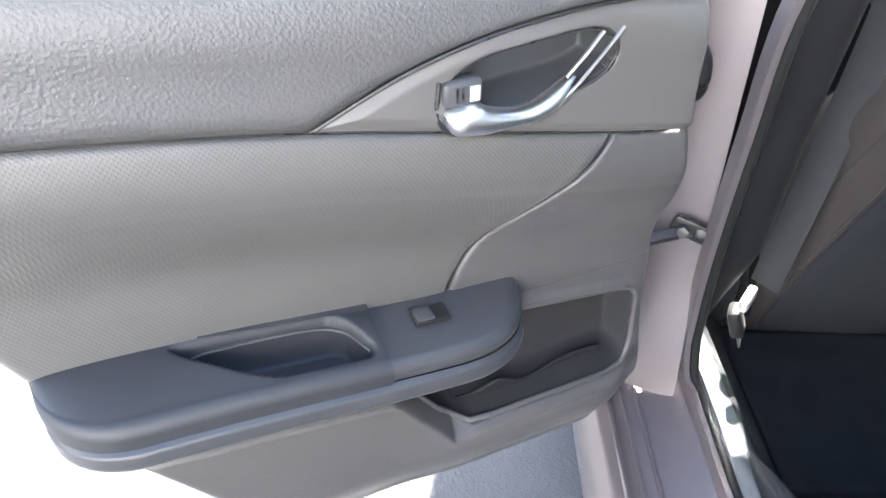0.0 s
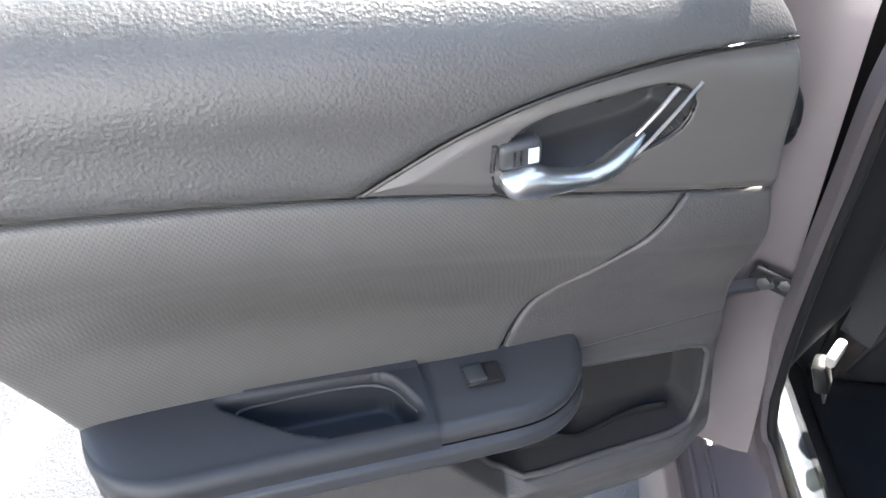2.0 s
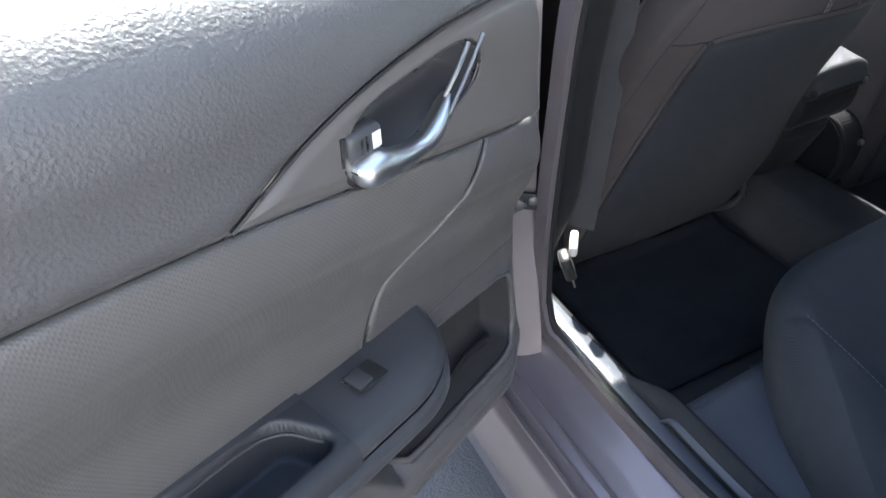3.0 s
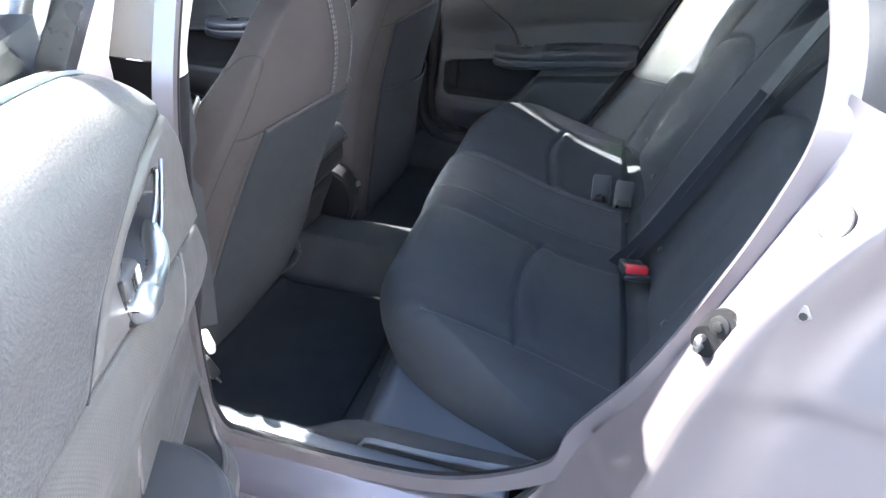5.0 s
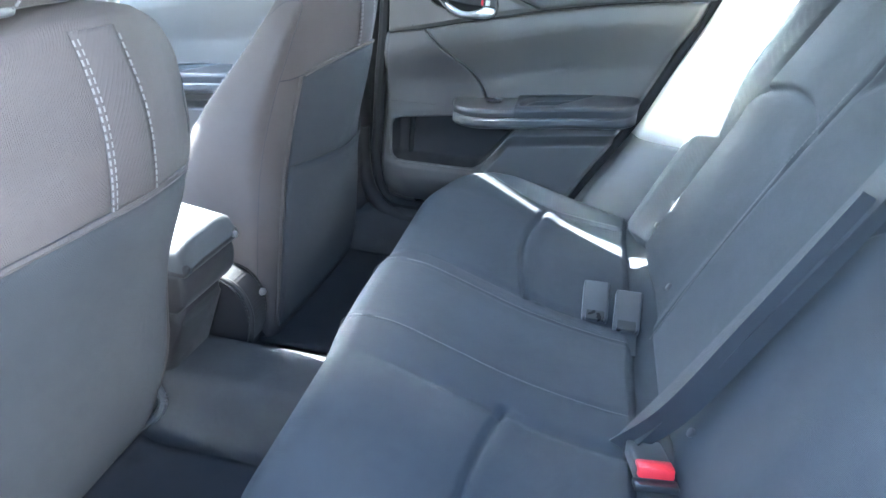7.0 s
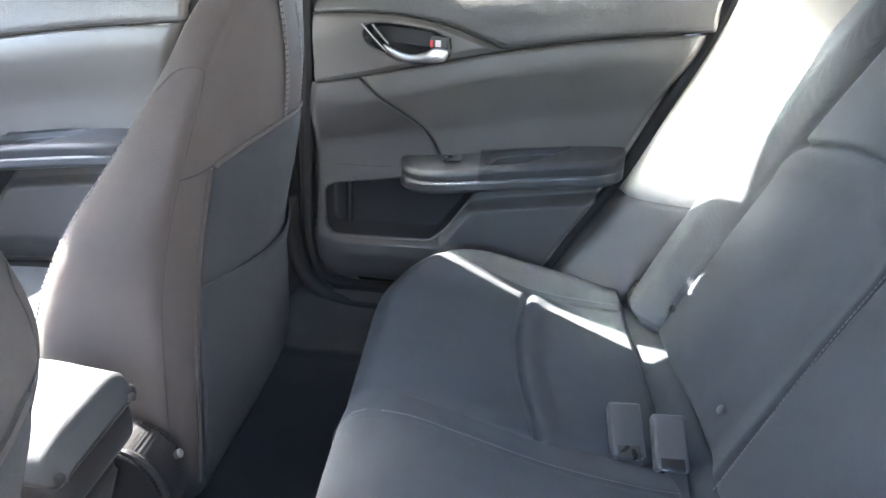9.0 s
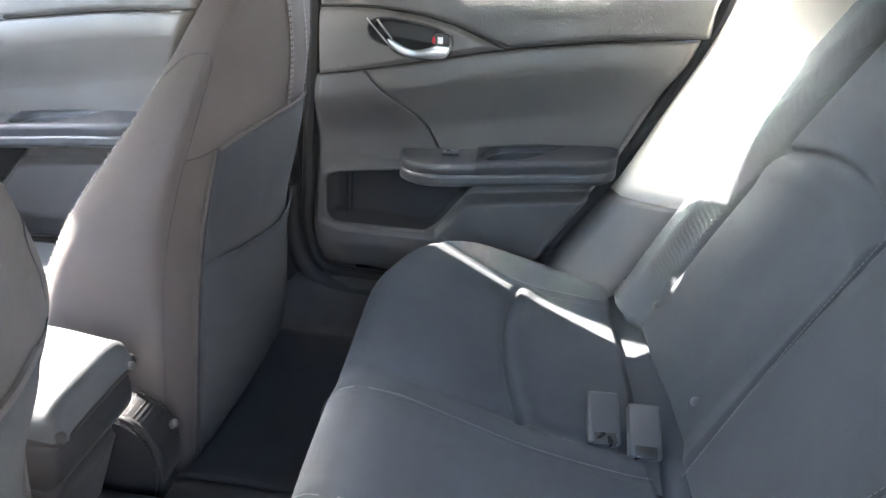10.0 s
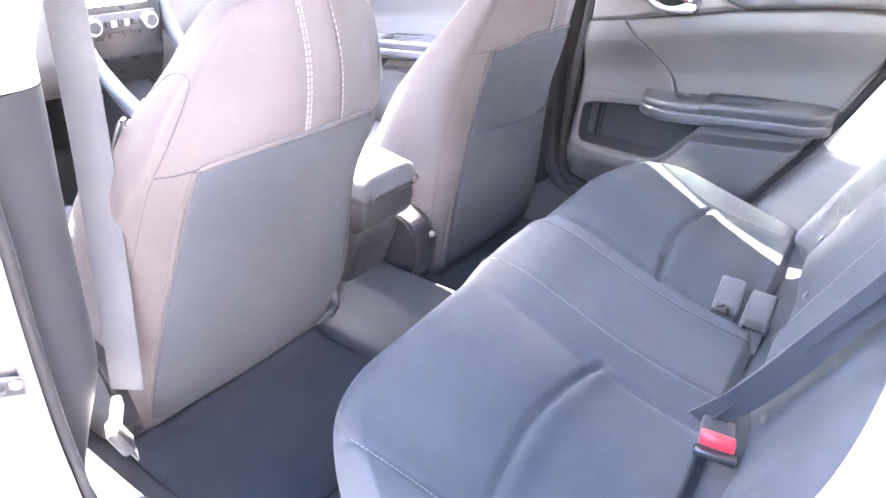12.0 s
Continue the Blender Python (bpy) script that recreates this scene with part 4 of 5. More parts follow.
    for side in (-1, 1):
        edge = [back_pt(side * (widths(z, side)[1] + 0.001), z, 0.0005) for z in np.linspace(0.31, seam_z(side * 0.16) - 0.002, 12)]
        part("piping", tube(edge, 0.0034, 50, 6), FABRIC_SIDE, cover)
        run = [back_pt(side * (widths(seam - 0.035, side)[1] - 0.005), seam_z(0.16) + 0.001, 0.001)] + [skin(seam_z(0.16) - 0.004, side * k % 16, 0.0006) for k in (2.4, 2.8, 3.1)]
        part("seam", tube(run, 0.0009, 16, 5), FABRIC_BACK, cover)
        # seam of the side panel: up the side, over the shoulder and down the front edge
        arch = [skin(z, side * 3.1 % 16, 0.0004) for z in (0.42, 0.55, 0.68, 0.80, 0.87)]
        arch += [skin(z * top / 1.045, side * k % 16, 0.0004) for z, k in ((0.925, 3.2), (0.950, 3.6), (0.958, 4.2), (0.952, 4.8), (0.93, 5.3))]
        part("seam", tube(arch, 0.0007, 60, 5), FABRIC_BACK, cover)
        rim = [skin(z, side * 5.55 % 16, 0.0012) for z in np.linspace(0.45, 0.925 * top / 1.045, 12)]
        part("stitching", stitches(rim, 0.006, 0.003, 0.0013, (0, -side * 0.0006, 0)), THREAD, cover, "light thread")
    part("hem", tube([back_pt(a, seam_z(a), 0.0030) for a in np.linspace(-widths(seam - 0.03, -1)[1] + 0.004, widths(seam - 0.03, 1)[1] - 0.004, 15)], 0.0036, 50, 6), FABRIC_SIDE, cover)

    # woven band with heavy stitching, over the middle of the cap
    def band_edge(v):
        return lerp(-0.035, -0.040, v), lerp(0.028, 0.006, v)

    def band(u, v):
        b0, b1 = band_edge(v)
        a = lerp(b0, b1, u)
        return back_pt(a, lerp(seam_z(a) + 0.003, top - 0.006, v), 0.0016)
    woven = part("band", grid(band, 10, 40), BAND, cover, "woven grey band", solid=0.0015, smooth=180)
    for side in (0, 1):
        for off, fat in ((0.0, 0.0011), (0.0045, 0.0008)) if side == 0 else ((0.0, 0.0010),):
            row = []
            for t in np.linspace(0, 1, 10):
                a = band_edge(t)[side] + off
                row.append(back_pt(a, lerp(seam_z(a) + 0.004, top - 0.006, t), 0.0030))
            part("stitching", stitches(row, 0.005, 0.0028, fat, (0.001, 0, 0)), THREAD, woven, "thick light thread")
    if pocket_seam:
        def pk(u, v):
            z = lerp(0.305, 0.672 + 0.010 * u, v)
            side = 1 if u >= 0.5 else -1
            a = (2 * u - 1) * (widths(z, side)[1] - 0.004)
            return back_pt(a, z, 0.006 + 0.006 * math.sin(math.pi * u) * (0.4 + v))
        part("map_pocket", grid(pk, 34, 24), FABRIC_BACK, seat, "dark fabric map pocket", solid=0.003, smooth=180)
    else:
        part("label_tag", box(-0.002, 0.002, -0.010, 0.010, -0.022, 0.022, 0.001, m=pose(*(skin(seam + 0.004, 10.6, 0.004)), 0, 25, 40)), BLACK, cover, "small black label tag")

    # lower parts
    def cushion(u, v):
        an = 2 * math.pi * u
        c, s = math.cos(an), math.sin(an)
        x = foot - 0.30 + 0.30 * math.copysign(abs(c) ** 0.4, c)
        r = math.sqrt(max(0.0, 1 - (2 * v - 1) ** 4))
        return Vector((foot - 0.34 + (x - foot + 0.30) * (0.9 + 0.1 * r), cy + 0.232 * math.copysign(abs(s) ** 0.45, s) * (0.92 + 0.08 * r), lerp(0.33, 0.450, v)))
    bm = grid(cushion, 48, 12, loop=True)
    for z in (0.33, 0.450):
        vs = [q for q in bm.verts if abs(q.co.z - z) < 1e-5]
        cen = bm.verts.new(sum((q.co for q in vs), Vector()) / len(vs) + Vector((0, 0, 0.015 if z > 0.4 else 0)))
        for e in [e for e in bm.edges if e.is_boundary and abs(e.verts[0].co.z - z) < 1e-5 and abs(e.verts[1].co.z - z) < 1e-5]:
            bm.faces.new((*e.verts, cen))
    part("cushion", bm, FABRIC, seat, smooth=180)
    for sgn in (-1, 1):
        inner = outward > 0 and sgn < 0
        y = cy + sgn * (0.262 if inner else 0.225)
        k = -0.005 if inner else -0.075
        # the cover rises in a quarter round and falls away to the floor behind
        shield = [(foot - 0.42, 0.30), (foot + 0.02 + k, 0.285), (foot + 0.075 + k, 0.32), (foot + 0.094 + k, 0.375), (foot + 0.092 + k, 0.425), (foot + 0.07 + k, 0.462), (foot + 0.03 + k, 0.478), (foot - 0.06 + k, 0.482), (foot - 0.42, 0.44)]
        rimline = spline([(p, q, 0) for p, q in shield], 48)
        cov = part("side_shield", prism([(p.x, p.y) for p in rimline], "y", y - (0.052 if inner else 0.022), y + 0.022, 0.012), PILLAR, seat, "black plastic recliner cover", smooth=50)
        part("shield_edge", tube([(p.x + 0.001, y - (0.040 if inner else 0.012), p.y) for p in rimline[10:40]], 0.006, 40, 8, up=(0, 1, 0)), PILLAR, cov)
        part("recliner_bolt", disc((foot + 0.093 + k, y + 0.012, 0.425), 0.007, 0.016, (1, 0, 0.6), 10), METAL, seat)
        part("rail", box(foot - 0.50, foot - 0.03, cy + sgn * 0.178 - 0.016, cy + sgn * 0.178 + 0.016, 0.255, 0.276, 0.005), ARM, seat, "dark seat rail")
        hook = [(foot - 0.06, cy + sgn * 0.180, 0.272), (foot - 0.025, cy + sgn * 0.180, 0.270), (foot - 0.012, cy + sgn * 0.180, 0.258), (foot - 0.016, cy + sgn * 0.180, 0.250)]
        clip = part("rail_hook", tube(hook, 0.008, 14, 8), ARM, seat, "dull dark rail end")
        part("rail_bolt", disc((foot - 0.012, cy + sgn * 0.180, 0.262), 0.006, 0.010, (1, 0, 0.5), 8, 0.001), METAL, clip)
        # bent wire of the seat frame under the back
        if (sgn > 0) == (outward < 0):
            part("frame_bracket", tube([(foot + 0.03, cy + sgn * 0.235, 0.395), (foot + 0.035, cy + sgn * 0.240, 0.345), (foot + 0.005, cy + sgn * 0.235, 0.300), (foot - 0.03, cy + sgn * 0.205, 0.282)], 0.008, 24, 8), ARM, seat, "bent dark frame tube")
    part("under_frame", box(foot - 0.45, foot - 0.06, cy - 0.19, cy + 0.19, 0.275, 0.37, 0.02), BLACK, seat)
    # headrest
    hx, hz = rear(top) - 0.050, top + 0.004
    hy = cy - 0.035 if outward < 0 else cy - 0.02
    for y in ((cy - 0.08, cy + 0.075) if outward < 0 else (cy - 0.07, cy + 0.07)):
        part("headrest_post", tube([(hx, y, hz - 0.03), (hx - 0.004, y, hz + 0.06)], 0.006, 6, 10), METAL, seat)
        part("post_guide", disc((hx + 0.012, y, hz + 0.010), 0.019, 0.010, (0, 0, 1), 20, 0.004), GREYBOX, seat, "grey post guide")

    def pad(u, v):
        an = 2 * math.pi * u
        ph = math.pi * (v - 0.5)
        r = abs(math.cos(ph)) ** 0.24
        c, s = math.cos(an), math.sin(an)
        return Vector((hx + 0.006 + 0.062 * math.copysign(abs(c) ** 0.6, c) * r + 0.10 * math.sin(ph) * 0.25, hy + lerp(0.120, 0.130, v) * math.copysign(abs(s) ** 0.5, s) * r, hz + 0.108 + 0.100 * math.copysign(abs(math.sin(ph)) ** 0.8, math.sin(ph)) - 0.006 * (s * r) ** 2))
    head = part("headrest", grid(pad, 64, 32, loop=True), FABRIC_SIDE, seat, "fabric headrest with light stitching", smooth=180)
    part("stitching", stitches([pad(0.0, v) + Vector((0.0012, -0.038, 0)) for v in np.linspace(0.06, 0.8, 10)], 0.006, 0.003, 0.0014, (0.001, 0, 0)), THREAD, head)
    return seat


build_front_seat(0.525, line((0.25, 0.315, 0.40, 0.60, 0.75, 0.86, 0.95, 1.04), (-0.040, -0.008, 0.035, 0.135, 0.207, 0.253, 0.268, 0.256)), 1.036, -1, 0.862, -0.020, False)
build_front_seat(1.282, line((0.25, 0.41, 0.669, 0.846, 0.95, 1.06), (0.050, 0.088, 0.150, 0.195, 0.214, 0.214)), 1.062, 1, 0.878, -0.022, True)


# ---------- rear bench ----------
def bench_front(y):
    d = abs(y - MID)
    return 0.320 + 0.33 * max(0.0, (d - 0.38) / 0.30) ** 2.8


OUTER = line((0.40, 0.60, 0.78), (0.570, 0.530, 0.552))
CROWN = line((0.33, 0.42, 0.50, 0.60, 0.70, 0.78, 0.86), (0.560, 0.556, 0.530, 0.496, 0.474, 0.464, 0.470))


def bench_z(x, y):
    d = abs(y - MID)
    z = CROWN(x)
    # raised middle place, its sides falling to a soft valley
    z += 0.016 * smooth(0.165, 0.088, d) + 0.003 * smooth(0.09, 0.0, d)
    z += 0.012 * math.exp(-((d - 0.36) / 0.15) ** 2) * smooth(0.36, 0.5, x)
    z += 0.030 * smooth(0.47, 0.60, d) * smooth(0.95, 0.6, x)
    z -= 1.6 * max(0.0, d - 0.60) ** 1.6
    # seams pressed into the cushion
    z -= 0.0035 * math.exp(-((d - 0.090) / 0.0035) ** 2)
    z -= 0.006 * math.exp(-((d - 0.160) / 0.010) ** 2) * smooth(0.36, 0.44, x)
    ob = OUTER(x)
    z -= 0.007 * math.exp(-((d - ob) / 0.006) ** 2)
    if 0.150 < d < ob:
        k = (d - 0.150) / max(0.05, ob - 0.150)
        xs = 0.600 - 0.026 * math.sin(k * math.pi)
        z -= 0.012 * math.exp(-((x - xs) / 0.006) ** 2) - 0.005 * math.exp(-((x - xs - 0.022) / 0.014) ** 2)
    return z


def build_bench():
    bench = thing("rear_seat", (0.7, 0.9, 0.27), "charcoal fabric rear bench seat with light stitching", "car seat")

    def cushion(u, v):
        y = lerp(0.205, 1.595, u)
        f = bench_front(y)
        rear = 0.792
        if v < 0.22:
            t = v / 0.22
            return Vector((f + 0.030 - 0.025 * math.sin(t * math.pi / 2), y, lerp(0.40, bench_z(f + 0.05, y) - 0.065, t)))
        if v < 0.36:
            t = (v - 0.22) / 0.14
            an = t * math.pi / 2
            zt = bench_z(f + 0.055, y)
            return Vector((f + 0.005 + 0.05 * (1 - math.cos(an)), y, zt - 0.065 + 0.065 * math.sin(an)))
        t = (v - 0.36) / 0.64
        x = lerp(f + 0.055, max(rear, f + 0.09), t)
        z = bench_z(x, y) - 0.022 * smooth(0.96, 1.0, t)
        return Vector((x, y, z))
    cush = part("cushion", grid(cushion, 300, 170), FABRIC, bench, "charcoal fabric seat cushion", smooth=180)
    part("cushion_rear", grid(lambda u, v: Vector((lerp(0.780, 0.880, v), lerp(0.24, 1.56, u), 0.438 + 0.026 * math.sin(v * math.pi * 0.75) + 0.028 * v)), 60, 10), FABRIC, cush, smooth=180)
    for sgn in (-1, 1):
        y = MID + sgn * 0.094
        part("stitching", stitches([(x, y, bench_z(x, y) + 0.0012) for x in np.linspace(0.39, 0.78, 14)], 0.0036, 0.0018, 0.0007), THREAD, cush, "light thread")
        crest = [(bench_front(y) + 0.05, y, bench_z(0.39, y)), (bench_front(y) + 0.03, y - sgn * 0.004, bench_z(0.39, y) - 0.008), (bench_front(y) + 0.008, y - sgn * 0.012, bench_z(0.39, y) - 0.04), (bench_front(y) + 0.003, y - sgn * 0.02, 0.44)]
        part("stitching", stitches(crest, 0.0036, 0.0018, 0.0007, lift=(-0.0012, 0, 0.0012)), THREAD, cush)
        part("stitching", stitches([(x, MID + sgn * (OUTER(x) + 0.008), bench_z(x, MID + sgn * (OUTER(x) + 0.008)) + 0.0012) for x in np.linspace(0.44, 0.77, 10)], 0.0036, 0.0018, 0.0007), THREAD, cush)

    def riser(u, v):
        x, y = lerp(0.312, 0.80, u), lerp(0.185, 1.615, v)
        d = abs(y - MID)
        z = lerp(0.27 + 0.10 * smooth(0.14, 0.09, d), 0.405, smooth(0.0, 0.17, u)) + 0.02 * smooth(0.3, 1.0, u)
        return Vector((x, y, max(z, 0.385 * smooth(0.66, 0.70, d))))
    part("seat_riser", grid(riser, 40, 80), SCUFF, bench, "blue-grey plastic riser below the cushion", solid=0.004, smooth=180)

    # backrest
    def bx(z):
        return 0.842 + 0.49 * (z - 0.553) - 0.012 * math.sin((z - 0.5) / 0.55 * math.pi)

    def back(u, v):
        y = lerp(0.26, 1.54, u)
        d = abs(y - MID)
        z = lerp(0.475, 1.075, v)
        x = bx(z)
        x += 0.012 * smooth(0.10, 0.16, d) - 0.008 * smooth(0.24, 0.34, d) - 0.034 * smooth(0.455, 0.51, d) + 0.20 * smooth(0.53, 0.63, d) ** 2
        arm = 0.110 + 0.12 * (z - 0.576)
        x += 0.016 * math.exp(-((d - arm) / 0.005) ** 2)
        zs = 0.840 + 0.030 * math.sin(min(1.0, max(0.0, (d - arm) / (0.455 - arm))) * math.pi)
        if arm < d < 0.46:
            x += 0.014 * math.exp(-((z - zs) / 0.007) ** 2) - 0.006 * math.exp(-((z - zs + 0.03) / 0.02) ** 2)
        x += 0.012 * math.exp(-((d - 0.458 - 0.02 * (z - 0.8)) / 0.006) ** 2)
        x += 0.05 * smooth(0.96, 1.0, v) ** 2 + 0.03 * smooth(0.05, 0.0, v)
        # hollow above the folded centre armrest
        hol = round_rect(y, z, 0.755, 1.045, 0.90, 1.010, 0.03)
        x += 0.05 * smooth(0.004, -0.02, hol) * smooth(0.90, 0.985, z)
        return Vector((x, y, z))
    rest = part("backrest", grid(back, 300, 150), FABRIC, bench, "charcoal fabric backrest with a folded centre armrest", smooth=180)
    part("backrest_rear", box(1.13, 1.16, 0.30, 1.50, 0.45, 1.06, 0.01), BLACK, bench)
    part("backrest_top", grid(lambda u, v: Vector((lerp(1.13, 1.25, v), lerp(0.27, 1.53, u), 1.074 + 0.01 * math.sin(v * 3) - 0.03 * v)), 40, 8), FABRIC, bench, smooth=180)
    for sgn in (-1, 1):
        part("stitching", stitches([(bx(z) - 0.002, MID + sgn * (0.096 + 0.12 * (z - 0.576)), z) for z in np.linspace(0.50, 0.93, 10)], 0.0036, 0.0018, 0.0007, (-0.0012, 0, 0.0006)), THREAD, rest, "light thread")
        for y in (MID + sgn * 0.185, MID + sgn * 0.44):
            part("anchor_button", disc((bx(0.55) + (0.004 if abs(y - MID) < 0.4 else -0.001), y, 0.55), 0.0065, 0.005, (-0.9, 0, 0.45), 16), GREYBOX, rest, "pale grey anchor button")
        pad = part("headrest", box(-0.045, 0.045, -0.125, 0.125, -0.06, 0.075, 0.035, 4, m=pose(1.205, MID + sgn * 0.38, 1.165, 0, 22, 0)), FABRIC, bench, "low fabric headrest", smooth=180)
    for ob in bench.children_recursive:
        for q in ob.data.vertices:
            q.co.x -= 0.05 * (q.co.y - MID)
    return bench


build_bench()


# ---------- belts and buckles ----------
def build_buckle(x, y, z, axis, wide, color, red):
    """axis: the way the buckle points; wide: the way its broad side runs."""
    b = thing("seat_belt_buckle", (x, y, z), "grey seat belt buckle with a red release button, belt latched" if red else "grey seat belt buckle lying on the rear seat", "buckle", "rear buckles")
    az = Vector(axis).normalized()
    ay = Vector(wide)
    ay = (ay - az * ay.dot(az)).normalized()
    ax = ay.cross(az)
    m = Matrix.Translation((x, y, z)) @ Matrix((ax, ay, az)).transposed().to_4x4()
    body = part("body", box(-0.012, 0.012, -0.023, 0.023, -0.005, 0.074, 0.005, 3, m=m), color, b, smooth=50)
    part("strap", sweep([m @ Vector(p) for p in ((0, 0, 0.0), (0.003, 0, -0.03), (0.012, 0, -0.055))], ((-0.019, -0.002), (0.019, -0.002), (0.019, 0.002), (-0.019, 0.002)), up=tuple(ax)), BELT, b)
    if red:
        part("button", box(-0.0150, 0.000, -0.022, 0.022, 0.055, 0.079, 0.003, 2, m=m), RED, b, "red release button")
        part("tongue", box(0.002, 0.012, -0.027, 0.027, 0.070, 0.090, 0.003, 2, m=m), BLACK, b)
    else:
        part("slot", box(-0.003, 0.003, -0.015, 0.015, 0.066, 0.0755, 0.001, m=m), BLACK, b)
        part("strap_opening", box(-0.0135, 0.0135, -0.017, 0.017, -0.007, 0.012, 0.003, 2, m=m), BLACK, b, "black strap opening")
    return b


build_buckle(0.716, 1.062, 0.474, (-0.06, 0.85, 0.50), (1, 0.1, 0), GREYBOX, False)
build_buckle(0.772, 1.044, 0.474, (-0.02, 0.85, 0.50), (1, 0.0, 0), GREYBOX, False)
build_buckle(0.800, 0.722, 0.500, (0.15, -0.93, 0.30), (1, 0.15, 0), GREYBOX, True)


def webbing(pts, width, n=Vector((-0.88, -0.15, 0.45))):
    path = spline(pts, 40)
    bm = bmesh.new()
    prev = None
    for i, p in enumerate(path):
        d = (path[min(39, i + 1)] - path[max(0, i - 1)]).normalized()
        side = d.cross(n).normalized() * width / 2
        th = n.normalized() * 0.0012
        r = [bm.verts.new(p + side + th), bm.verts.new(p - side + th), bm.verts.new(p - side - th), bm.verts.new(p + side - th)]
        if prev:
            for k in range(4):
                bm.faces.new((prev[k], r[k], r[(k + 1) % 4], prev[(k + 1) % 4]))
        prev = r
    return bm


def build_belt(name, label, pts, width, base, n=Vector((-0.88, -0.15, 0.45))):
    b = thing(name, base, label, "seat belt", "seat belts")
    part("webbing", webbing(pts, width, n), BELT, b, smooth=60)
    return b


latched = build_belt("shoulder_belt", "dark shoulder belt latched across the rear seat back", ((0.775, 0.735, 0.490), (0.835, 0.728, 0.615), (0.940, 0.735, 0.83), (1.045, 0.745, 1.04), (1.11, 0.75, 1.085)), 0.046, (0.78, 0.68, 0.47))
part("lap_webbing", webbing(((0.773, 0.730, 0.490), (0.826, 0.705, 0.585), (0.892, 0.712, 0.72), (0.968, 0.724, 0.88)), 0.038, Vector((-0.25, -0.75, -0.60))), BELT, latched, smooth=60)
far_belt = build_belt("shoulder_belt", "dark shoulder belt hanging along the far pillar trim", ((0.785, 1.472, 0.500), (0.84, 1.495, 0.60), (0.945, 1.492, 0.80), (1.055, 1.47, 1.00), (1.135, 1.45, 1.12)), 0.046, (0.79, 1.49, 0.48))
part("anchor", box(-0.008, 0.008, -0.026, 0.026, -0.03, 0.012, 0.004, m=pose(0.784, 1.470, 0.505, 0, 25, 0)), BLACK, far_belt, "black belt anchor")
near = build_belt("front_belt", "front seat belt hanging down the door pillar", ((0.075, 0.312, 1.18), (0.095, 0.292, 0.90), (0.098, 0.278, 0.70), (0.100, 0.262, 0.50)), 0.046, (0.10, 0.24, 0.48), Vector((0.62, -0.78, 0.05)))
tong = part("tongue", box(-0.018, 0.018, -0.010, 0.010, -0.03, 0.02, 0.006, m=pose(0.118, 0.226, 0.450, 20, 0, -25)), BLACK, near, "black belt tongue")
part("tongue_plate", prism([(-0.012, -0.05), (0.012, -0.05), (0.012, -0.03), (-0.012, -0.03)], "y", -0.0015, 0.0015), METAL, tong)
for q in tong.children[0].data.vertices:
    q.co = pose(0.118, 0.226, 0.450, 20, 0, -25) @ q.co
part("slot_cover", box(-0.021, 0.021, -0.006, 0.008, -0.012, 0.012, 0.005, m=pose(0.130, 0.226, 0.500, 0, 12, -38)), LIGHTTRIM, near, "pale belt guide")


# ---------- centre console ----------
def build_console():
    con = thing("centre_console", (-0.3, 0.9, 0.36), "black centre console with a fabric armrest lid", "console")
    body = part("body", prism([(-0.95, 0.34), (-0.012, 0.34), (0.030, 0.47), (0.040, 0.505), (-0.34, 0.505), (-0.40, 0.50), (-0.80, 0.56), (-0.95, 0.70)], "y", 0.824, 0.953, 0.016), PILLAR, con, smooth=50)
    part("upper_body", prism([(-0.34, 0.498), (0.030, 0.492), (0.050, 0.515), (0.056, 0.548), (0.052, 0.574), (-0.34, 0.575)], "y", 0.817, 0.980, 0.010), PILLAR, con, "black moulded rear end", smooth=50)

    def lid(u, v):
        x = lerp(-0.335, 0.068, u)
        an = math.pi * v
        end = smooth(0.0, 0.03, u) * smooth(1.0, 0.955, u) ** 0.6
        c, q = math.cos(an), math.sin(an)
        return Vector((x, 0.900 + 0.080 * math.copysign(abs(c) ** 0.5, c) * (0.88 + 0.12 * end), 0.590 + (0.050 * abs(q) ** 0.42) * (0.25 + 0.75 * end) - 0.012 * smooth(0.7, 1.0, u)))
    part("armrest_lid", grid(lid, 50, 40), FABRIC, con, "dark fabric armrest lid", smooth=180)
    part("lid_base", prism([(-0.335, 0.574), (0.054, 0.566), (0.067, 0.582), (0.064, 0.596), (-0.335, 0.598)], "y", 0.822, 0.982, 0.006), PILLAR, con, "black lid base", smooth=50)
    part("lid_latch", disc((0.065, 0.962, 0.588), 0.006, 0.014, (1, 0, 0.2), 10), METAL, con)
    for sgn in (-1, 1):
        part("side_rail", sweep(spline([(-0.42, MID + sgn * 0.115, 0.56), (-0.60, MID + sgn * 0.12, 0.60), (-0.78, MID + sgn * 0.125, 0.70), (-0.88, MID + sgn * 0.13, 0.82)], 20), ring(0.02, 10)), GREYBOX, con, "grey console side rail")
    lever = part("shift_lever", tube([(-0.58, 0.88, 0.54), (-0.575, 0.88, 0.64)], 0.010, 6, 10), BLACK, con)
    part("shift_knob", box(-0.605, -0.545, 0.855, 0.905, 0.635, 0.70, 0.018, 4), GREYBOX, lever, "grey shift knob", smooth=60)
    return con


build_console()


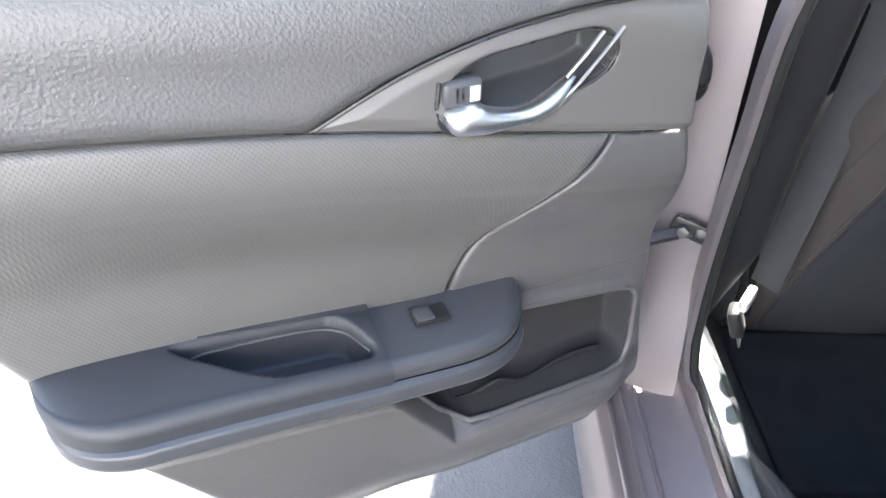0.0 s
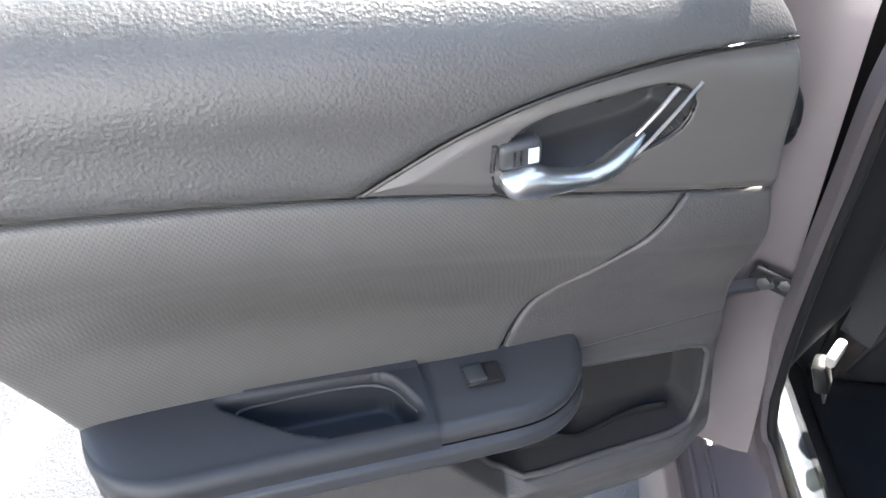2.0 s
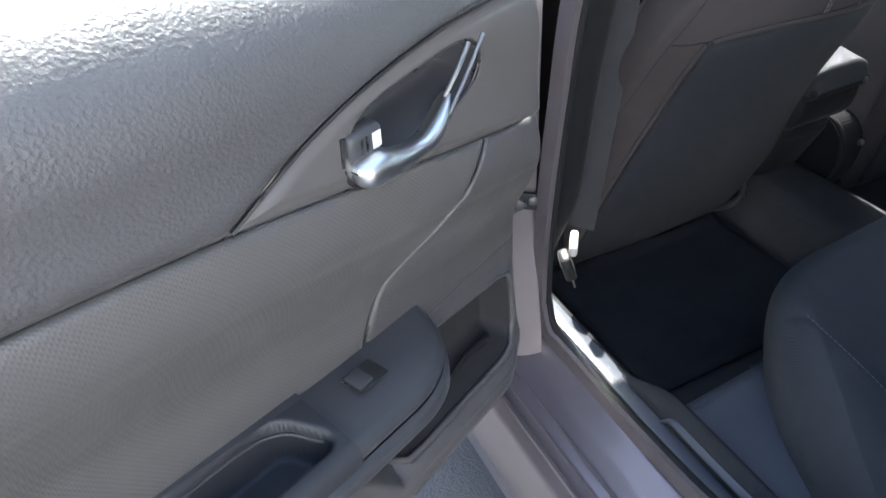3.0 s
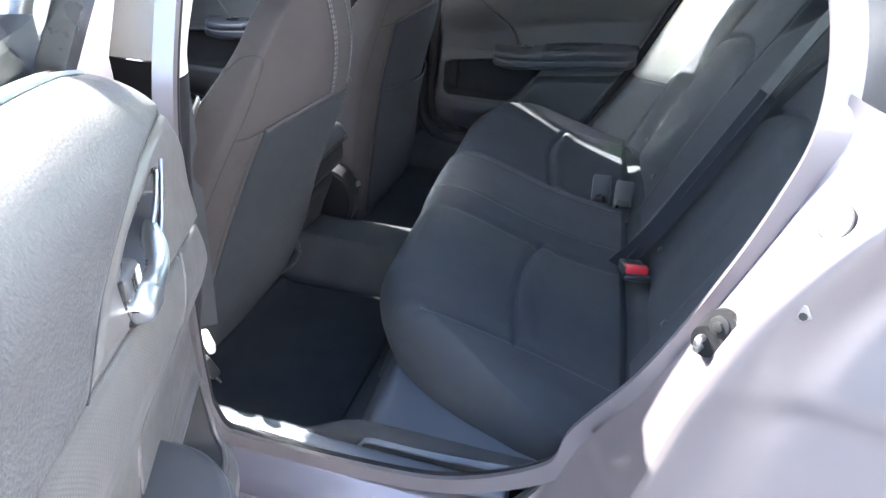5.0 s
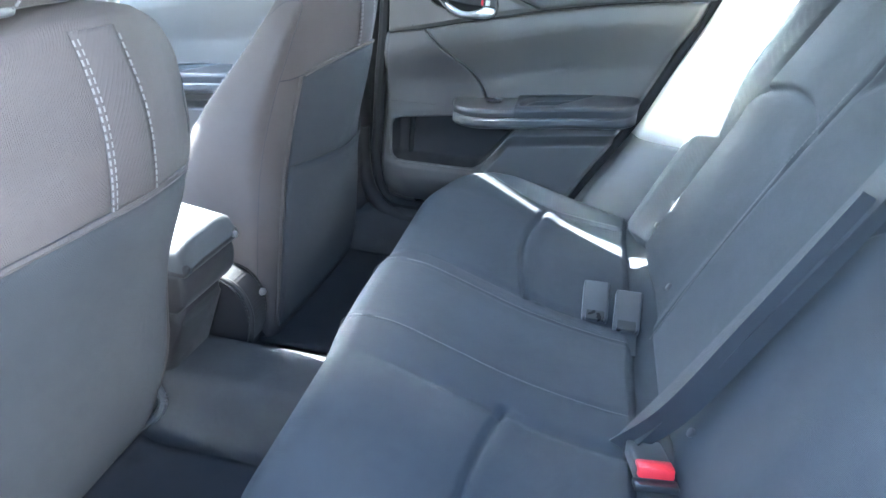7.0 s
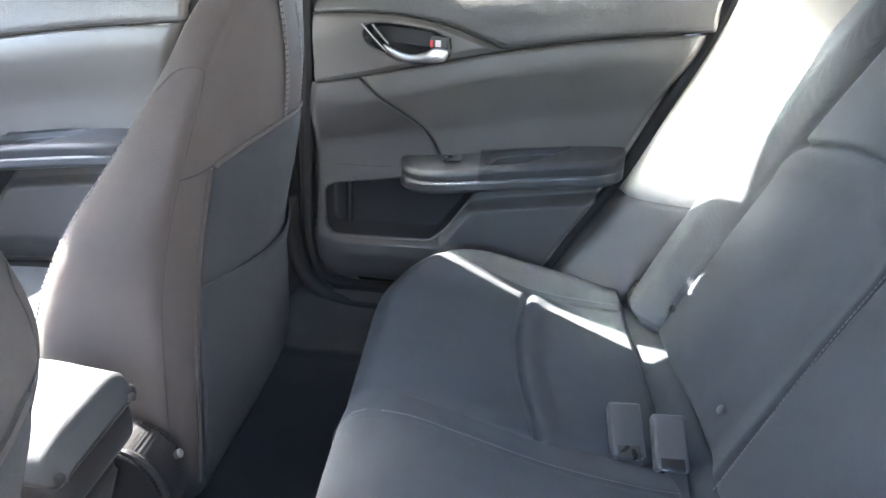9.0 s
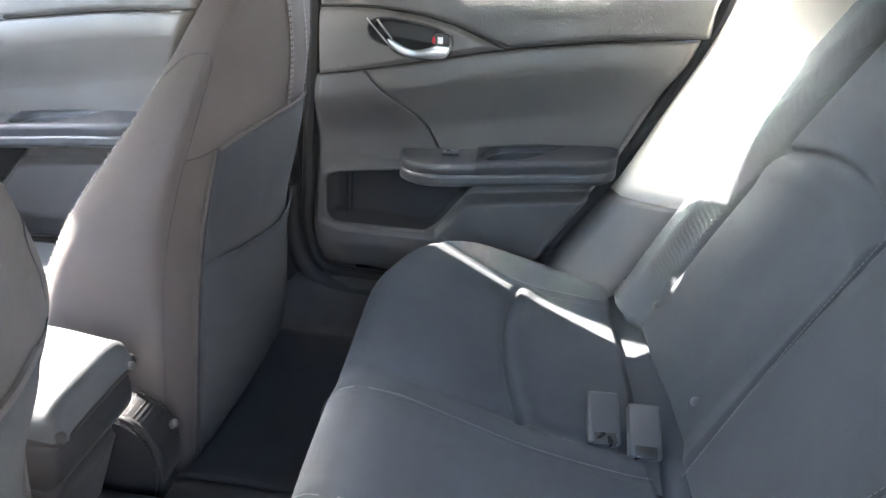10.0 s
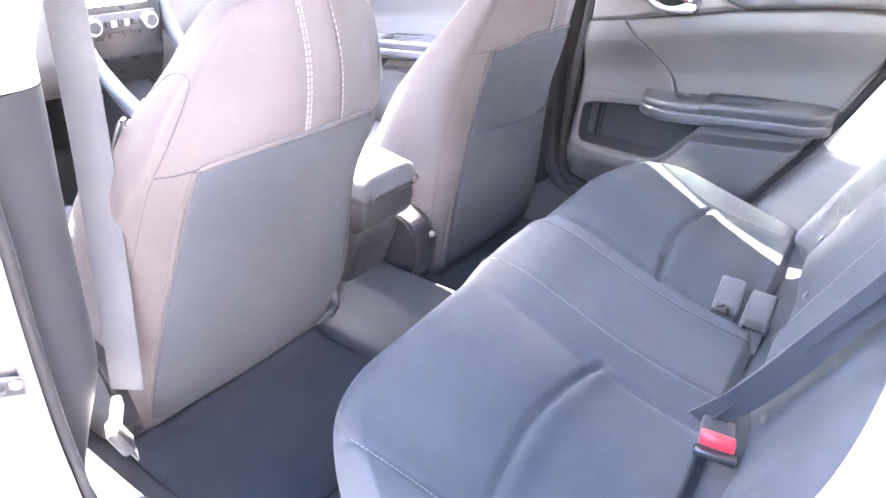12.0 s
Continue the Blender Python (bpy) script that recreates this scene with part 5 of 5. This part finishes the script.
# ---------- dashboard ----------
def build_dash():
    dash = thing("dashboard", (-0.95, 0.9, 0.55), "black dashboard with screen and climate controls", "dashboard")
    prof = [(-1.30, 0.60), (-1.30, 0.93), (-1.10, 0.955), (-0.90, 0.935), (-0.86, 0.90), (-0.87, 0.70), (-0.93, 0.60)]
    part("top_pad", prism(prof, "y", 0.16, 1.64, 0.02), PLASTIC, dash, "black grained dashboard", smooth=50)
    stack = part("centre_panel", prism([(-0.88, 0.60), (-0.845, 0.70), (-0.835, 0.92), (-0.90, 0.94), (-0.93, 0.60)], "y", 0.755, 1.005, 0.008), BLACK, dash, "glossy black centre panel", smooth=50)
    part("screen", box(-0.838, -0.830, 0.79, 0.965, 0.835, 0.915, 0.003), DISPLAY, stack, "lit touch screen")
    frame_ = part("climate_panel", box(-0.848, -0.832, 0.775, 0.985, 0.765, 0.815, 0.006), GREYBOX, stack, "grey climate control panel")
    for y in (0.802, 0.958):
        k = part("knob", disc((-0.825, y, 0.790), 0.022, 0.022, (1, 0, 0), 28, 0.004), CHROME, frame_, "round chrome-edged knob")
        part("knob_cap", disc((-0.812, y, 0.790), 0.015, 0.004, (1, 0, 0), 24), GREYBOX, k)
    for k in range(5):
        part("button", box(-0.834, -0.829, 0.838 + k * 0.018, 0.851 + k * 0.018, 0.782, 0.797, 0.001), WHITEMARK if k % 2 else BLACK, frame_)
    part("airbag_lamp", box(-0.856, -0.846, 0.82, 0.915, 0.725, 0.752, 0.002), BLACK, stack, "airbag warning lamp strip")
    part("lamp_text", box(-0.8465, -0.8445, 0.835, 0.875, 0.735, 0.742, 0), WHITEMARK, stack)
    part("lamp_sign", box(-0.8465, -0.8445, 0.882, 0.905, 0.733, 0.746, 0), AMBER, stack, "amber passenger airbag sign")
    return dash


build_dash()


# ---------- surroundings: hedges seen through the glass, and an added bounce wall ---
def build_hedge(seed, along, across, height, turned, label):
    """along: its two ends; across: how far off it stands; turned: it runs across the car instead of beside it."""
    rng = random.Random(seed)
    verts, faces = [], []
    for k in range(int(800 * (along[1] - along[0]))):
        c = Vector((rng.uniform(*along), across + rng.gauss(0, 0.5), 0))
        c.z = rng.uniform(0.0, height + 0.5 * math.sin(c.x * 1.3) + 0.4 * math.sin(c.x * 3.1))
        if turned:
            c = Vector((c.y, c.x, c.z))
        d = Vector((rng.uniform(-1, 1), rng.uniform(-1, 1), rng.uniform(-1, 1))).normalized() * rng.uniform(0.06, 0.13)
        e = d.orthogonal() * 0.55
        n = len(verts)
        verts += [c + d, c + e, c - d, c - e]
        faces.append((n, n + 1, n + 2, n + 3))
    me = bpy.data.meshes.new("hedge")
    me.from_pydata(verts, [], faces)
    me.materials.append(LEAF)
    tagged(new("hedge", me), label, "hedge", kind="stuff")


build_hedge(4, (-16, 4), -9, 2.6, False, "dense dark green hedge beyond the parking lot")
build_hedge(5, (-9, 2), -11, 2.6, True, "dense dark green hedge ahead of the parked car")


def build_bounce_wall():
    # never in view: added behind the car to throw sunlight onto door and paint
    reflector = thing("low_building", (6.5, -13.0, 0.0), "unseen pale building added to bounce sunlight onto the car", "building")
    part("wall", box(6.4, 6.7, -26.0, 7.0, 0.0, 5.2, 0.03), BUILDING, reflector, "pale stucco wall added as a reflector")
    part("roof_edge", box(6.2, 6.8, -26.1, 7.1, 5.2, 5.5, 0.03), LIGHTTRIM, reflector)
    for k in range(3):
        y = -24 + 7.5 * k
        w = part("window", box(6.36, 6.42, y, y + 1.8, 0.9, 2.6, 0.01), BLACK, reflector, "dark window in the added wall")
        part("frame", box(6.34, 6.40, y - 0.06, y + 1.86, 2.6, 2.68, 0.01), LIGHTTRIM, w)


build_bounce_wall()
